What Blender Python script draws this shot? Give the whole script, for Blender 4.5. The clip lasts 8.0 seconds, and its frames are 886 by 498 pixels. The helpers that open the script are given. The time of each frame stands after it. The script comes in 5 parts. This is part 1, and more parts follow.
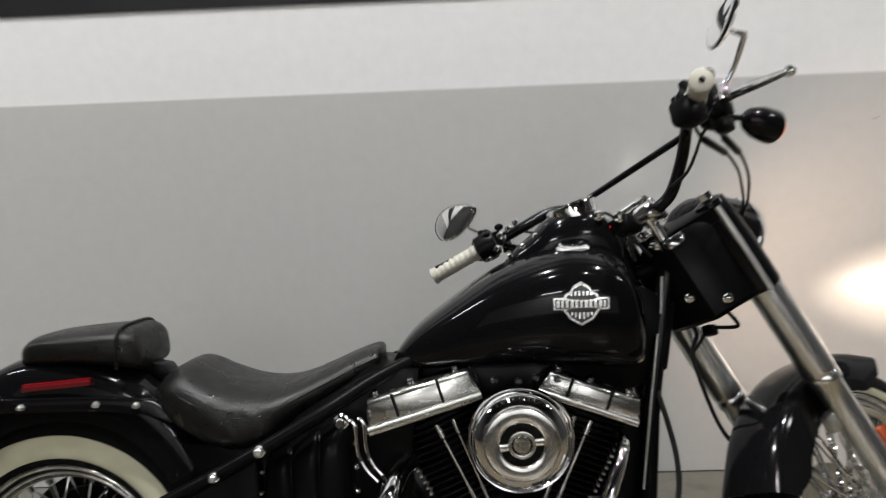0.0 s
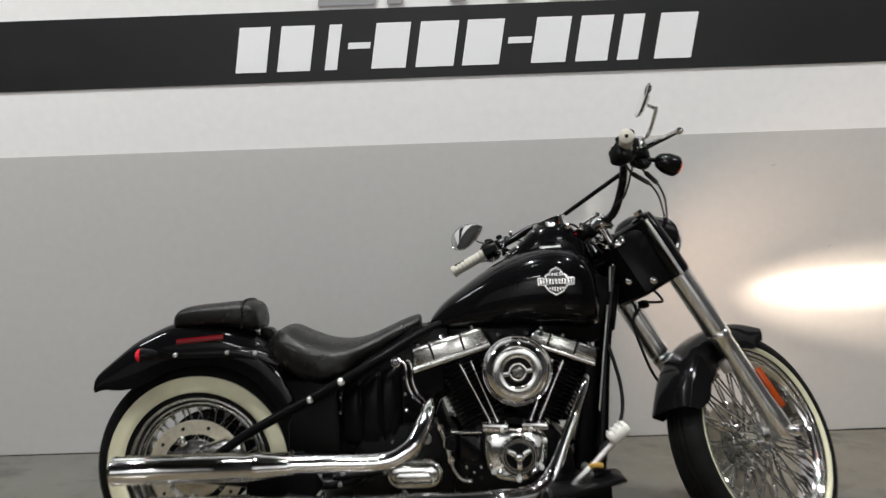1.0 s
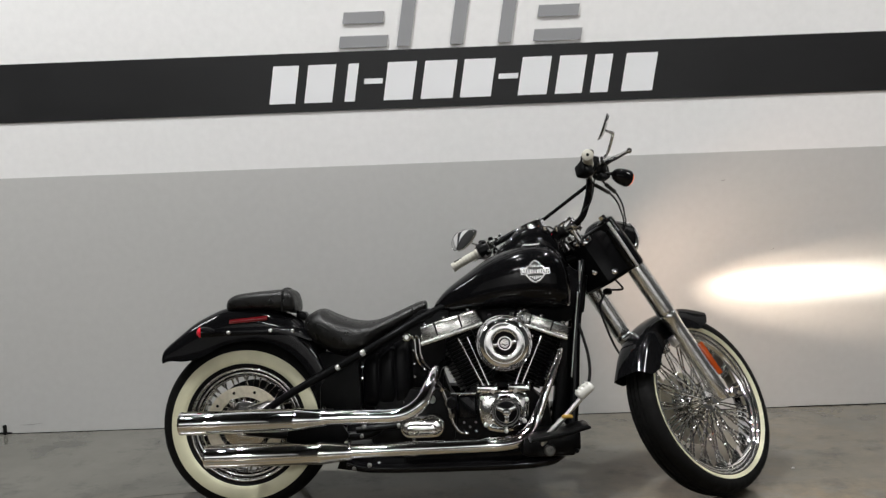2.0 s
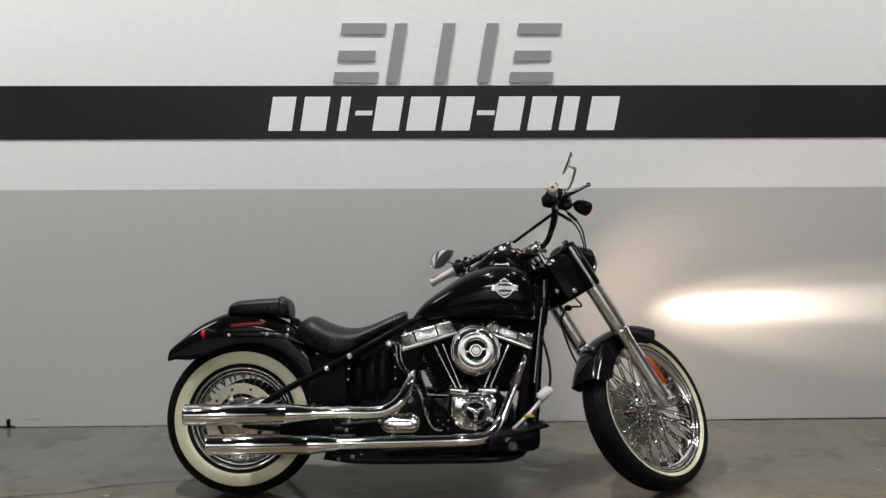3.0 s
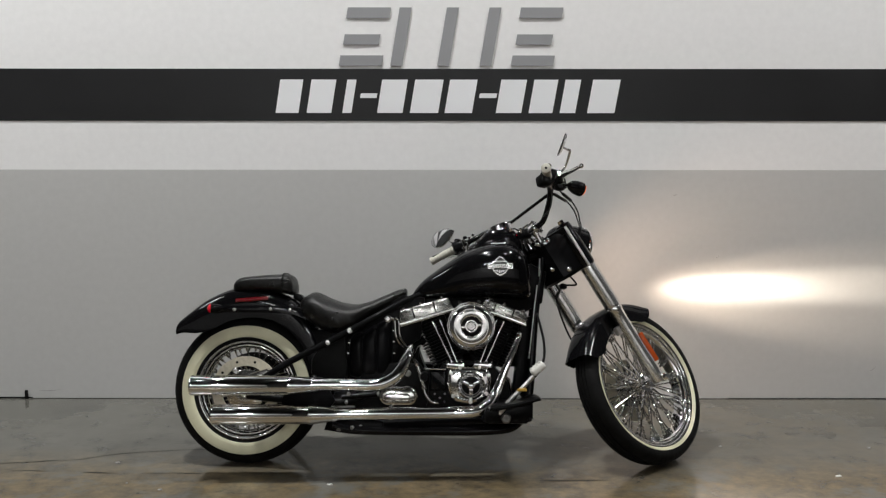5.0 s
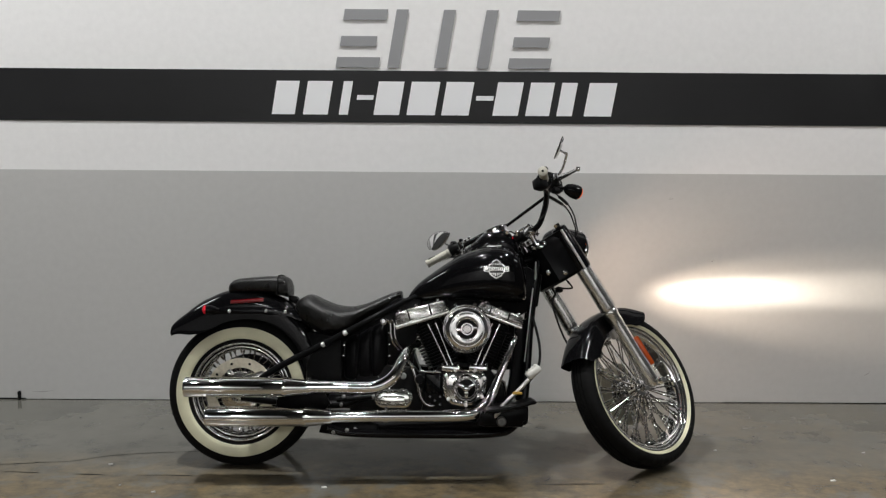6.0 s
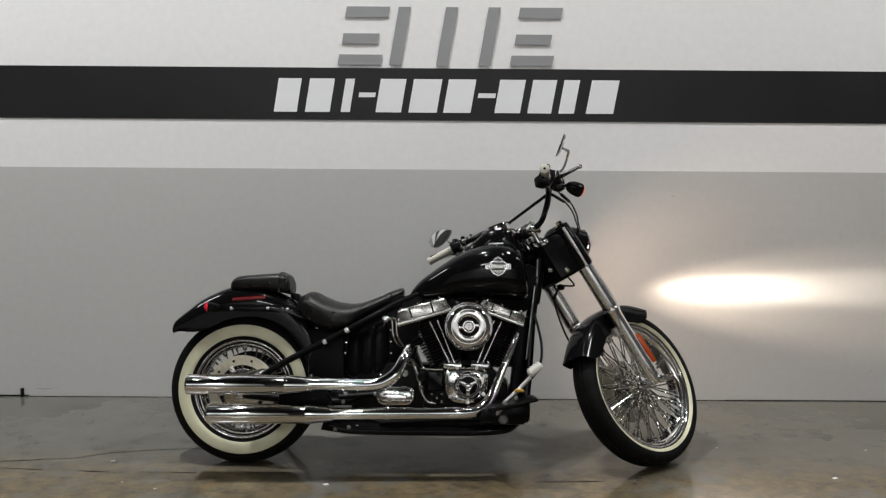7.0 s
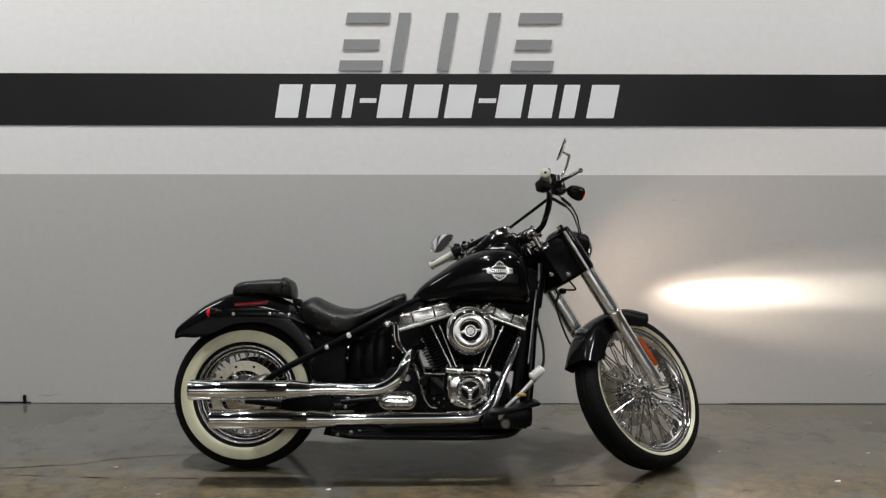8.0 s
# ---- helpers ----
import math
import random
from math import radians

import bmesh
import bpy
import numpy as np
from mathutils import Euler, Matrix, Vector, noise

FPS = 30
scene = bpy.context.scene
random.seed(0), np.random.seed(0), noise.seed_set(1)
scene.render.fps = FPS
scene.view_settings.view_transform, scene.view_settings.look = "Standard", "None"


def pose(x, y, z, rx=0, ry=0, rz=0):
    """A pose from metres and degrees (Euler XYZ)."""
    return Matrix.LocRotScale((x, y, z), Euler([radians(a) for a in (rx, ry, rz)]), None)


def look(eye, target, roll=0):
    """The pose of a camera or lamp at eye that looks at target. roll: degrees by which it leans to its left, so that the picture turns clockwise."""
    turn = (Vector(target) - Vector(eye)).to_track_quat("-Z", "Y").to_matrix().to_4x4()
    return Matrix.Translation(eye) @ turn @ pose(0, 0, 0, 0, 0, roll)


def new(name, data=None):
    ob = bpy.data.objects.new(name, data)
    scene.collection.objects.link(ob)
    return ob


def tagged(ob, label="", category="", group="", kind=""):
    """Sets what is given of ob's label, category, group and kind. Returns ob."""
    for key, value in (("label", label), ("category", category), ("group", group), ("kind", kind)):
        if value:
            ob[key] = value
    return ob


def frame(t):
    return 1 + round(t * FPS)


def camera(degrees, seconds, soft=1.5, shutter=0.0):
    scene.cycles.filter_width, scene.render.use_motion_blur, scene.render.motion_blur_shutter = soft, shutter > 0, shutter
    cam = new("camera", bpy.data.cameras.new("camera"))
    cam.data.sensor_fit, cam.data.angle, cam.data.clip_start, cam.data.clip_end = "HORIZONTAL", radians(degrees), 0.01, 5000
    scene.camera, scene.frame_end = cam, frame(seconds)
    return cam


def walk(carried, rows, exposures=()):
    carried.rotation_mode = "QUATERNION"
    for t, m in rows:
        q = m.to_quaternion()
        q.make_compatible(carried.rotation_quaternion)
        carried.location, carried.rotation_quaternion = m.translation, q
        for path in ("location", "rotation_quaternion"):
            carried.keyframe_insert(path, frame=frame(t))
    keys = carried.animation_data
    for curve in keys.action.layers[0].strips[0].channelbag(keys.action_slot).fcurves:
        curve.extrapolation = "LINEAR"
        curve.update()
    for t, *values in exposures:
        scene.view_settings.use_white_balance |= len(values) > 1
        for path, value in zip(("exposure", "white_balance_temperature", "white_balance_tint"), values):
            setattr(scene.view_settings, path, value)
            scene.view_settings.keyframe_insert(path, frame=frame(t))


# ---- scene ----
cam = camera(56.1, 8.0, soft=1.25, shutter=0.6)
PATH = [
    (0, (-0.086, -1.517, 1.372), (-0.153, 0.434, 0.94), -2.4),
    (0.3, (-0.12, -1.785, 1.373), (-0.173, 0.181, 1.009), -1.5),
    (0.5, (-0.18, -1.969, 1.365), (-0.202, -0.003, 1.001), -2.0),
    (0.7, (-0.188, -2.13, 1.378), (-0.213, -0.163, 1.028), -1.8),
    (1, (-0.183, -2.387, 1.388), (-0.203, -0.41, 1.084), -2.0),
    (1.2, (-0.145, -2.548, 1.338), (-0.181, -0.571, 1.036), -2.5),
    (2.3, (-0.195, -3.147, 1.392), (-0.197, -1.161, 1.156), -1.7),
    (2.5, (-0.184, -3.226, 1.392), (-0.194, -1.24, 1.156), -0.7),
    (2.8, (-0.204, -3.324, 1.408), (-0.186, -1.334, 1.209), -0.3),
    (3, (-0.217, -3.423, 1.407), (-0.169, -1.433, 1.214), -0.2),
    (3.2, (-0.211, -3.46, 1.416), (-0.167, -1.474, 1.183), 0.1),
    (3.5, (-0.187, -3.509, 1.404), (-0.161, -1.521, 1.181), -0.3),
    (4, (-0.123, -3.529, 1.403), (-0.127, -1.542, 1.177), -1.0),
    (4.5, (-0.121, -3.535, 1.391), (-0.133, -1.549, 1.16), -0.3),
    (6, (-0.127, -3.526, 1.392), (-0.115, -1.539, 1.168), 0.4),
    (6.5, (-0.13, -3.526, 1.392), (-0.116, -1.539, 1.165), 0.3),
    (7, (-0.124, -3.526, 1.392), (-0.118, -1.54, 1.162), 0.4),
    (7.5, (-0.122, -3.526, 1.398), (-0.113, -1.539, 1.172), 0.2),
    (8, (-0.125, -3.533, 1.387), (-0.122, -1.544, 1.171), 0.1),
]
walk(cam, [(t, look(eye, target, roll)) for t, eye, target, roll in PATH], exposures=[(0, 0.32), (0.5, 0.32), (1.0, 0.28), (2.5, 0.22), (3.5, 0.0), (8.0, 0.0)])

# ---- light and exposure ----
world = bpy.data.worlds.new("world")
scene.world = world
world.use_nodes = True
world.node_tree.nodes["Background"].inputs[0].default_value = (0.6, 0.65, 0.7, 1)
world.node_tree.nodes["Background"].inputs[1].default_value = 0.05


def area_lamp(name, x, y, z, sx, sy, watts, colour=(0.978, 0.99, 0.982), aim=None):
    data = bpy.data.lights.new(name, "AREA")
    data.shape, data.size, data.size_y, data.energy, data.color = "RECTANGLE", sx, sy, watts, colour
    ob = new(name, data)
    ob.matrix_world = look((x, y, z), aim or (x, y - 0.001, 0))
    return ob


# small panels over the space in front of the motorcycle, added unseen strips at the back and sides and high-bay lamps
# close to the wall
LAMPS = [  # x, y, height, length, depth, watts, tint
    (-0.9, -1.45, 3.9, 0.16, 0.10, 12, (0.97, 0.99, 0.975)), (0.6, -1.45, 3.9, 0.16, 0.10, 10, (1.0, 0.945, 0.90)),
    # unseen strips, added to brighten the back wall that the chrome reflects
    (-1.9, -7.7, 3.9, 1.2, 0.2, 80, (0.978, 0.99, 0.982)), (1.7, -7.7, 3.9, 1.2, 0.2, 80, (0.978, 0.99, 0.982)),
    # unseen strips, added to brighten the ends of the wall
    (-3.9, -0.6, 3.9, 1.2, 0.2, 56, (0.978, 0.99, 0.982)), (3.8, -0.6, 3.9, 1.2, 0.2, 34, (0.978, 0.99, 0.982)),
    (-1.7, -0.35, 6.4, 0.2, 0.2, 265, (0.978, 0.99, 0.982)), (2.2, -0.35, 6.4, 0.2, 0.2, 190, (0.985, 0.985, 0.97)),
]
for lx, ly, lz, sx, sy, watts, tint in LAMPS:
    area_lamp("unseen_ceiling_lamp", lx, ly, lz - 0.03, sx, sy, watts, tint)

# ---- the motorcycle's place: lean on the stand, and the steering turned to its left ----
BIKE = Matrix.Translation((-1.003, 0.097, 0)) @ Matrix.Rotation(radians(-10), 4, "X")
RAKE = radians(32)
AXIS_FOOT = Vector((1.743, 0, 0.316))
AXIS = Vector((-math.sin(RAKE), 0, math.cos(RAKE)))
STEER = Matrix.Translation((0.008, 0, 0.003)) @ Matrix.Translation(AXIS_FOOT) @ Matrix.Rotation(radians(41), 4, AXIS) @ Matrix.Translation(-AXIS_FOOT)
FRONT_AXLE = Vector((1.785, 0, 0.3425))
REAR_AXLE = Vector((0.002, 0, 0.333))


def spot_lamp(name, eye, target, watts, cone, blend, squash, colour):
    """A lamp whose wide axis lies level along the wall, as the turned and leaning headlight throws it."""
    data = bpy.data.lights.new(name, "SPOT")
    data.energy, data.spot_size, data.spot_blend, data.shadow_soft_size, data.color = watts, radians(cone), blend, 0.02, colour
    ob = new(name, data)
    d = (Vector(target) - Vector(eye)).normalized()
    u = (Vector((1, 0, 0)) - d * d.x).normalized()
    turn = Matrix((u, (-d).cross(u), -d)).transposed().to_4x4()
    ob.matrix_world = Matrix.Translation(eye) @ turn @ Matrix.Diagonal((squash, 1, 1, 1))
    return ob


head = BIKE @ STEER @ Vector((1.60, 0, 1.016))
spot_lamp("headlight_beam", head, (1.475, 1.08, 0.628), 170, 9.4, 1.0, 3.6, (1.0, 0.92, 0.80))
spot_lamp("headlight_reach", head, (1.95, 1.08, 0.655), 230, 8.0, 1.0, 6.0, (1.0, 0.88, 0.74))
spot_lamp("headlight_fringe", head, (1.8, 1.08, 0.60), 105, 22, 1.0, 3.0, (1.0, 0.80, 0.62))
spot_lamp("headlight_spill", head, (1.6, 1.08, 0.5), 16, 110, 1.0, 1.4, (1.0, 0.70, 0.50))


# ---- materials ----
def mat(name, colour, rough=0.5, metal=0.0, coat=0.0, spec=0.5, vary=0.0, vscale=8.0, bump=0.0, bscale=80.0, rvary=0.0, stretch=(1, 1, 1), emit=None, detail=6.0):
    m = bpy.data.materials.new(name)
    m.use_nodes = True
    nt = m.node_tree
    b = nt.nodes["Principled BSDF"]
    b.inputs["Base Color"].default_value = (*colour, 1)
    b.inputs["Roughness"].default_value = rough
    b.inputs["Metallic"].default_value = metal
    b.inputs["Coat Weight"].default_value = coat
    b.inputs["Coat Roughness"].default_value = 0.03
    b.inputs["Specular IOR Level"].default_value = spec
    if emit:
        b.inputs["Emission Color"].default_value = (*colour, 1)
        b.inputs["Emission Strength"].default_value = emit
    if vary or bump or rvary:
        tc = nt.nodes.new("ShaderNodeTexCoord")
        mp = nt.nodes.new("ShaderNodeMapping")
        mp.inputs["Scale"].default_value = stretch
        nt.links.new(tc.outputs["Object"], mp.inputs["Vector"])
    if vary:
        n = nt.nodes.new("ShaderNodeTexNoise")
        n.inputs["Scale"].default_value, n.inputs["Detail"].default_value = vscale, detail
        nt.links.new(mp.outputs[0], n.inputs["Vector"])
        r = nt.nodes.new("ShaderNodeValToRGB")
        r.color_ramp.elements[0].position, r.color_ramp.elements[1].position = 0.3, 0.7
        r.color_ramp.elements[0].color = (*[c * (1 - vary) for c in colour], 1)
        r.color_ramp.elements[1].color = (*[min(1, c * (1 + vary)) for c in colour], 1)
        nt.links.new(n.outputs["Fac"], r.inputs[0])
        nt.links.new(r.outputs[0], b.inputs["Base Color"])
    if rvary:
        n = nt.nodes.new("ShaderNodeTexNoise")
        n.inputs["Scale"].default_value, n.inputs["Detail"].default_value = vscale * 2.3, 5
        nt.links.new(mp.outputs[0], n.inputs["Vector"])
        mr = nt.nodes.new("ShaderNodeMapRange")
        mr.inputs["From Min"].default_value, mr.inputs["From Max"].default_value = 0.3, 0.7
        mr.inputs["To Min"].default_value, mr.inputs["To Max"].default_value = max(0, rough - rvary), rough + rvary
        nt.links.new(n.outputs["Fac"], mr.inputs["Value"])
        nt.links.new(mr.outputs[0], b.inputs["Roughness"])
    if bump:
        n = nt.nodes.new("ShaderNodeTexNoise")
        n.inputs["Scale"].default_value, n.inputs["Detail"].default_value = bscale, 4
        nt.links.new(mp.outputs[0], n.inputs["Vector"])
        bp = nt.nodes.new("ShaderNodeBump")
        bp.inputs["Strength"].default_value, bp.inputs["Distance"].default_value = bump, 0.004
        nt.links.new(n.outputs["Fac"], bp.inputs["Height"])
        nt.links.new(bp.outputs[0], b.inputs["Normal"])
    return m


GLOSS = mat("gloss black paint", (0.004, 0.004, 0.0045), 0.12, coat=0.33, spec=0.05)
SATIN = mat("satin black metal", (0.003, 0.003, 0.0033), 0.3, spec=0.09)
FRAME = mat("black frame paint", (0.003, 0.003, 0.0033), 0.34, spec=0.06)
DULL = mat("dull grey steel", (0.20, 0.20, 0.19), 0.35, metal=0.6, vary=0.2, vscale=60)
CASE = mat("wrinkle black metal", (0.003, 0.003, 0.003), 0.4, spec=0.10, bump=0.25, bscale=400)
CHROME = mat("chrome", (0.86, 0.86, 0.87), 0.045, metal=1.0, rvary=0.03, vscale=25)
POLISH = mat("polished aluminium", (0.6, 0.59, 0.57), 0.2, metal=1.0, rvary=0.08, vscale=40)
SILVER = mat("satin aluminium", (0.72, 0.71, 0.70), 0.36, metal=1.0, vary=0.06, vscale=40, rvary=0.06)
ROCKER = mat("worn polished aluminium", (0.58, 0.575, 0.55), 0.24, metal=1.0, vary=0.09, vscale=14, rvary=0.05, bump=0.025, bscale=18, stretch=(0.6, 1.4, 2.0))
RING = mat("bright chromed face", (0.86, 0.855, 0.84), 0.13, metal=1.0, vary=0.04, vscale=45, rvary=0.04)
FORK = mat("bright fork metal", (0.80, 0.795, 0.78), 0.25, metal=1.0, rvary=0.015, vscale=30, stretch=(1, 1, 0.2))
RIM = mat("bright rim chrome", (0.80, 0.80, 0.80), 0.07, metal=1.0)
STEEL = mat("brushed steel", (0.52, 0.48, 0.38), 0.36, metal=0.8, vary=0.15, vscale=60, rvary=0.08)
SPOKE = mat("bright spoke steel", (0.60, 0.60, 0.59), 0.10, metal=1.0, vary=0.1, vscale=60)
CAST_CHROME = mat("cast chrome", (0.86, 0.86, 0.85), 0.08, metal=1.0, rvary=0.04, vscale=30, bump=0.25, bscale=30)
RUBBER = mat("tyre rubber", (0.004, 0.0039, 0.0038), 0.7, spec=0.12, vary=0.3, vscale=20, bump=0.2, bscale=250, rvary=0.1)
CREAM = mat("cream whitewall rubber", (0.57, 0.55, 0.39), 0.5, vary=0.12, vscale=9, bump=0.05, bscale=120)
WHITE_RUBBER = mat("white grip rubber", (0.43, 0.41, 0.35), 0.45, vary=0.06, vscale=30)
LEATHER = mat("black leather", (0.005, 0.0048, 0.0047), 0.34, spec=0.32, vary=0.2, vscale=14, bump=0.35, bscale=260, rvary=0.1)
RED = mat("red reflector", (0.13, 0.003, 0.006), 0.15, coat=0.6)
GOLD = mat("dull amber plastic", (0.42, 0.25, 0.04), 0.4)
SCUFF = mat("dark scuff", (0.30, 0.29, 0.28), 0.6)
RED_LENS = mat("lit red lens", (0.6, 0.004, 0.02), 0.2, emit=0.08)
AMBER = mat("amber reflector", (0.42, 0.06, 0.006), 0.2, coat=0.6)
AMBER_LIT = mat("lit amber lens", (1.0, 0.16, 0.03), 0.2, emit=0.5)
LENS = mat("lit headlamp lens", (1.0, 0.93, 0.82), 0.05, emit=6.0)
MIRROR = mat("mirror glass", (0.9, 0.9, 0.9), 0.01, metal=1.0)
SPEEDO = mat("dial face", (0.03, 0.03, 0.03), 0.3)
CABLE = mat("cable rubber", (0.006, 0.006, 0.006), 0.5, spec=0.2)
PEDAL_WHITE = mat("white plastic", (0.62, 0.61, 0.57), 0.4, vary=0.04, vscale=40)
BAND = mat("black wall paint", (0.011, 0.011, 0.012), 0.45, spec=0.4, vary=0.15, vscale=3, rvary=0.05)
LETTER = mat("white vinyl", (0.8, 0.8, 0.82), 0.4)
GREY_LETTER = mat("grey vinyl", (0.27, 0.27, 0.28), 0.4)
PLATE = mat("outlet plastic", (0.72, 0.71, 0.68), 0.4)
DARK = mat("dark slot", (0.006, 0.006, 0.006), 0.6, spec=0.1)
EMBLEM_DARK = mat("dark emblem enamel", (0.05, 0.05, 0.05), 0.3, metal=0.5)
EMBLEM = mat("bright emblem metal", (0.72, 0.72, 0.71), 0.26, metal=0.8)
DARK_WALL = mat("dim painted block", (0.05, 0.05, 0.05), 0.7, vary=0.1, vscale=2, bump=0.1, bscale=40)
SIDE_WALL = mat("near-black painted block", (0.014, 0.014, 0.014), 0.7, vary=0.15, vscale=2, bump=0.1, bscale=40)
ROOF = mat("dark roof deck", (0.02, 0.02, 0.02), 0.8, vary=0.2, vscale=2)
FIXTURE = mat("white enamel", (0.7, 0.7, 0.7), 0.4)


def wall_paint(name, colour, rough, spec):
    """Rolled paint: fine mottling of the tone and a faint orange-peel relief."""
    return mat(name, colour, rough, spec=spec, vary=0.022, vscale=26, bump=0.03, bscale=90, detail=8)


WALL_WHITE = wall_paint("white wall paint", (0.785, 0.775, 0.775), 0.5, 0.4)
WALL_GREY = wall_paint("grey gloss wall paint", (0.515, 0.51, 0.50), 0.17, 0.5)


def floor_material():
    m = bpy.data.materials.new("worn grey epoxy concrete")
    m.use_nodes = True
    nt = m.node_tree
    b = nt.nodes["Principled BSDF"]
    tc = nt.nodes.new("ShaderNodeTexCoord")

    def noise_tex(scale, detail, sx=1.0, sy=1.0, rough=0.55):
        mp = nt.nodes.new("ShaderNodeMapping")
        mp.inputs["Scale"].default_value = (sx, sy, 1)
        nt.links.new(tc.outputs["Object"], mp.inputs["Vector"])
        n = nt.nodes.new("ShaderNodeTexNoise")
        n.inputs["Scale"].default_value, n.inputs["Detail"].default_value, n.inputs["Roughness"].default_value = scale, detail, rough
        nt.links.new(mp.outputs[0], n.inputs["Vector"])
        return n.outputs["Fac"]

    def ramp(fac, p0, p1, c0, c1):
        r = nt.nodes.new("ShaderNodeValToRGB")
        r.color_ramp.elements[0].position, r.color_ramp.elements[1].position = p0, p1
        r.color_ramp.elements[0].color, r.color_ramp.elements[1].color = (*c0, 1), (*c1, 1)
        nt.links.new(fac, r.inputs[0])
        return r.outputs[0]

    def mix(fac, a, c):
        x = nt.nodes.new("ShaderNodeMix")
        x.data_type = "RGBA"
        nt.links.new(fac, x.inputs["Factor"])
        nt.links.new(a, x.inputs["A"])
        nt.links.new(c, x.inputs["B"])
        return x.outputs["Result"]

    grey = ramp(noise_tex(1.7, 11, 1.0, 1.0, 0.68), 0.3, 0.7, (0.088, 0.085, 0.074), (0.122, 0.118, 0.104))
    brown = ramp(noise_tex(13, 9, 0.8, 1.1, 0.72), 0.32, 0.68, (0.060, 0.050, 0.036), (0.165, 0.125, 0.070))
    # worn patches lie out on the floor, away from the wall
    sep = nt.nodes.new("ShaderNodeSeparateXYZ")
    nt.links.new(tc.outputs["Object"], sep.inputs[0])
    far = nt.nodes.new("ShaderNodeMapRange")
    far.inputs["From Min"].default_value, far.inputs["From Max"].default_value = 0.3, -0.15
    nt.links.new(sep.outputs["Y"], far.inputs["Value"])
    # a weaker brown also sets in towards the right, up to the wall
    aside = nt.nodes.new("ShaderNodeMapRange")
    aside.inputs["From Min"].default_value, aside.inputs["From Max"].default_value, aside.inputs["To Max"].default_value = -0.2, 0.7, 0.22
    nt.links.new(sep.outputs["X"], aside.inputs["Value"])
    reach = nt.nodes.new("ShaderNodeMath")
    reach.operation = "MAXIMUM"
    nt.links.new(far.outputs[0], reach.inputs[0])
    nt.links.new(aside.outputs[0], reach.inputs[1])
    patch = nt.nodes.new("ShaderNodeMapRange")
    patch.inputs["From Min"].default_value, patch.inputs["From Max"].default_value = 0.40, 0.50
    nt.links.new(noise_tex(2.3, 10, 1.0, 1.3, 0.7), patch.inputs["Value"])
    mul = nt.nodes.new("ShaderNodeMath")
    mul.operation = "MULTIPLY"
    nt.links.new(reach.outputs[0], mul.inputs[0])
    nt.links.new(patch.outputs[0], mul.inputs[1])
    col = mix(mul.outputs[0], grey, brown)
    dark = ramp(noise_tex(5, 9, 0.8, 1.0, 0.7), 0.52, 0.66, (0, 0, 0), (0.5, 0.5, 0.5))
    stain = nt.nodes.new("ShaderNodeRGB")
    stain.outputs[0].default_value = (0.042, 0.042, 0.040, 1)
    bw = nt.nodes.new("ShaderNodeRGBToBW")
    nt.links.new(dark, bw.inputs[0])
    col = mix(bw.outputs[0], col, stain.outputs[0])
    nt.links.new(col, b.inputs["Base Color"])
    mr = nt.nodes.new("ShaderNodeMapRange")
    mr.inputs["From Min"].default_value, mr.inputs["From Max"].default_value = 0.3, 0.7
    mr.inputs["To Min"].default_value, mr.inputs["To Max"].default_value = 0.07, 0.22
    nt.links.new(noise_tex(6, 6), mr.inputs["Value"])
    nt.links.new(mr.outputs[0], b.inputs["Roughness"])
    bp = nt.nodes.new("ShaderNodeBump")
    bp.inputs["Strength"].default_value, bp.inputs["Distance"].default_value = 0.035, 0.004
    nt.links.new(noise_tex(18, 6), bp.inputs["Height"])
    nt.links.new(bp.outputs[0], b.inputs["Normal"])
    return m


FLOOR = floor_material()


# ---- shapes ----
def finish(name, bm, material, angle=40):
    bmesh.ops.recalc_face_normals(bm, faces=bm.faces)
    me = bpy.data.meshes.new(name)
    for f in bm.faces:
        f.smooth = True
    bm.to_mesh(me)
    bm.free()
    me.set_sharp_from_angle(angle=radians(angle))
    me.materials.append(material)
    return me


def part(name, bm, material, parent, label="", m=None, angle=40):
    ob = new(name, finish(name, bm, material, angle))
    ob.parent = parent
    if m is not None:
        ob.matrix_basis = m
    return tagged(ob, label)


def share(ob, parent, m):
    o = new(ob.name.split(".")[0], ob.data)
    o.parent, o.matrix_basis = parent, m
    return o


def thing(name, bm, material, label, category, group="", kind="", m=None, angle=40):
    ob = new(name, finish(name, bm, material, angle))
    if m is not None:
        ob.matrix_world = m
    return tagged(ob, label, category, group, kind)


def skin(bm, rings, closed=True, caps=True):
    vs = [[bm.verts.new(p) for p in r] for r in rings]
    n = len(rings[0])
    for a, b in zip(vs, vs[1:]):
        for i in range(n if closed else n - 1):
            j = (i + 1) % n
            bm.faces.new((a[i], a[j], b[j], b[i]))
    if caps and closed:
        bm.faces.new(vs[0])
        bm.faces.new(vs[-1])
    return bm


def box(bm, lo, hi, bevel=0.0, segs=2, m=None):
    made = bmesh.ops.create_cube(bm, size=1)
    lo, hi = Vector(lo), Vector(hi)
    mat4 = Matrix.Translation((lo + hi) / 2) @ Matrix.Diagonal((*(hi - lo), 1))
    bmesh.ops.transform(bm, matrix=mat4, verts=made["verts"])
    vs = made["verts"]
    if bevel:
        es = list({e for v in vs for e in v.link_edges})
        r = bmesh.ops.bevel(bm, geom=es, offset=bevel, segments=segs, affect="EDGES", profile=0.5)
        vs = list({v for f in r["faces"] for v in f.verts} | {v for v in vs if v.is_valid})
    if m is not None:
        bmesh.ops.transform(bm, matrix=m, verts=vs)
    return bm


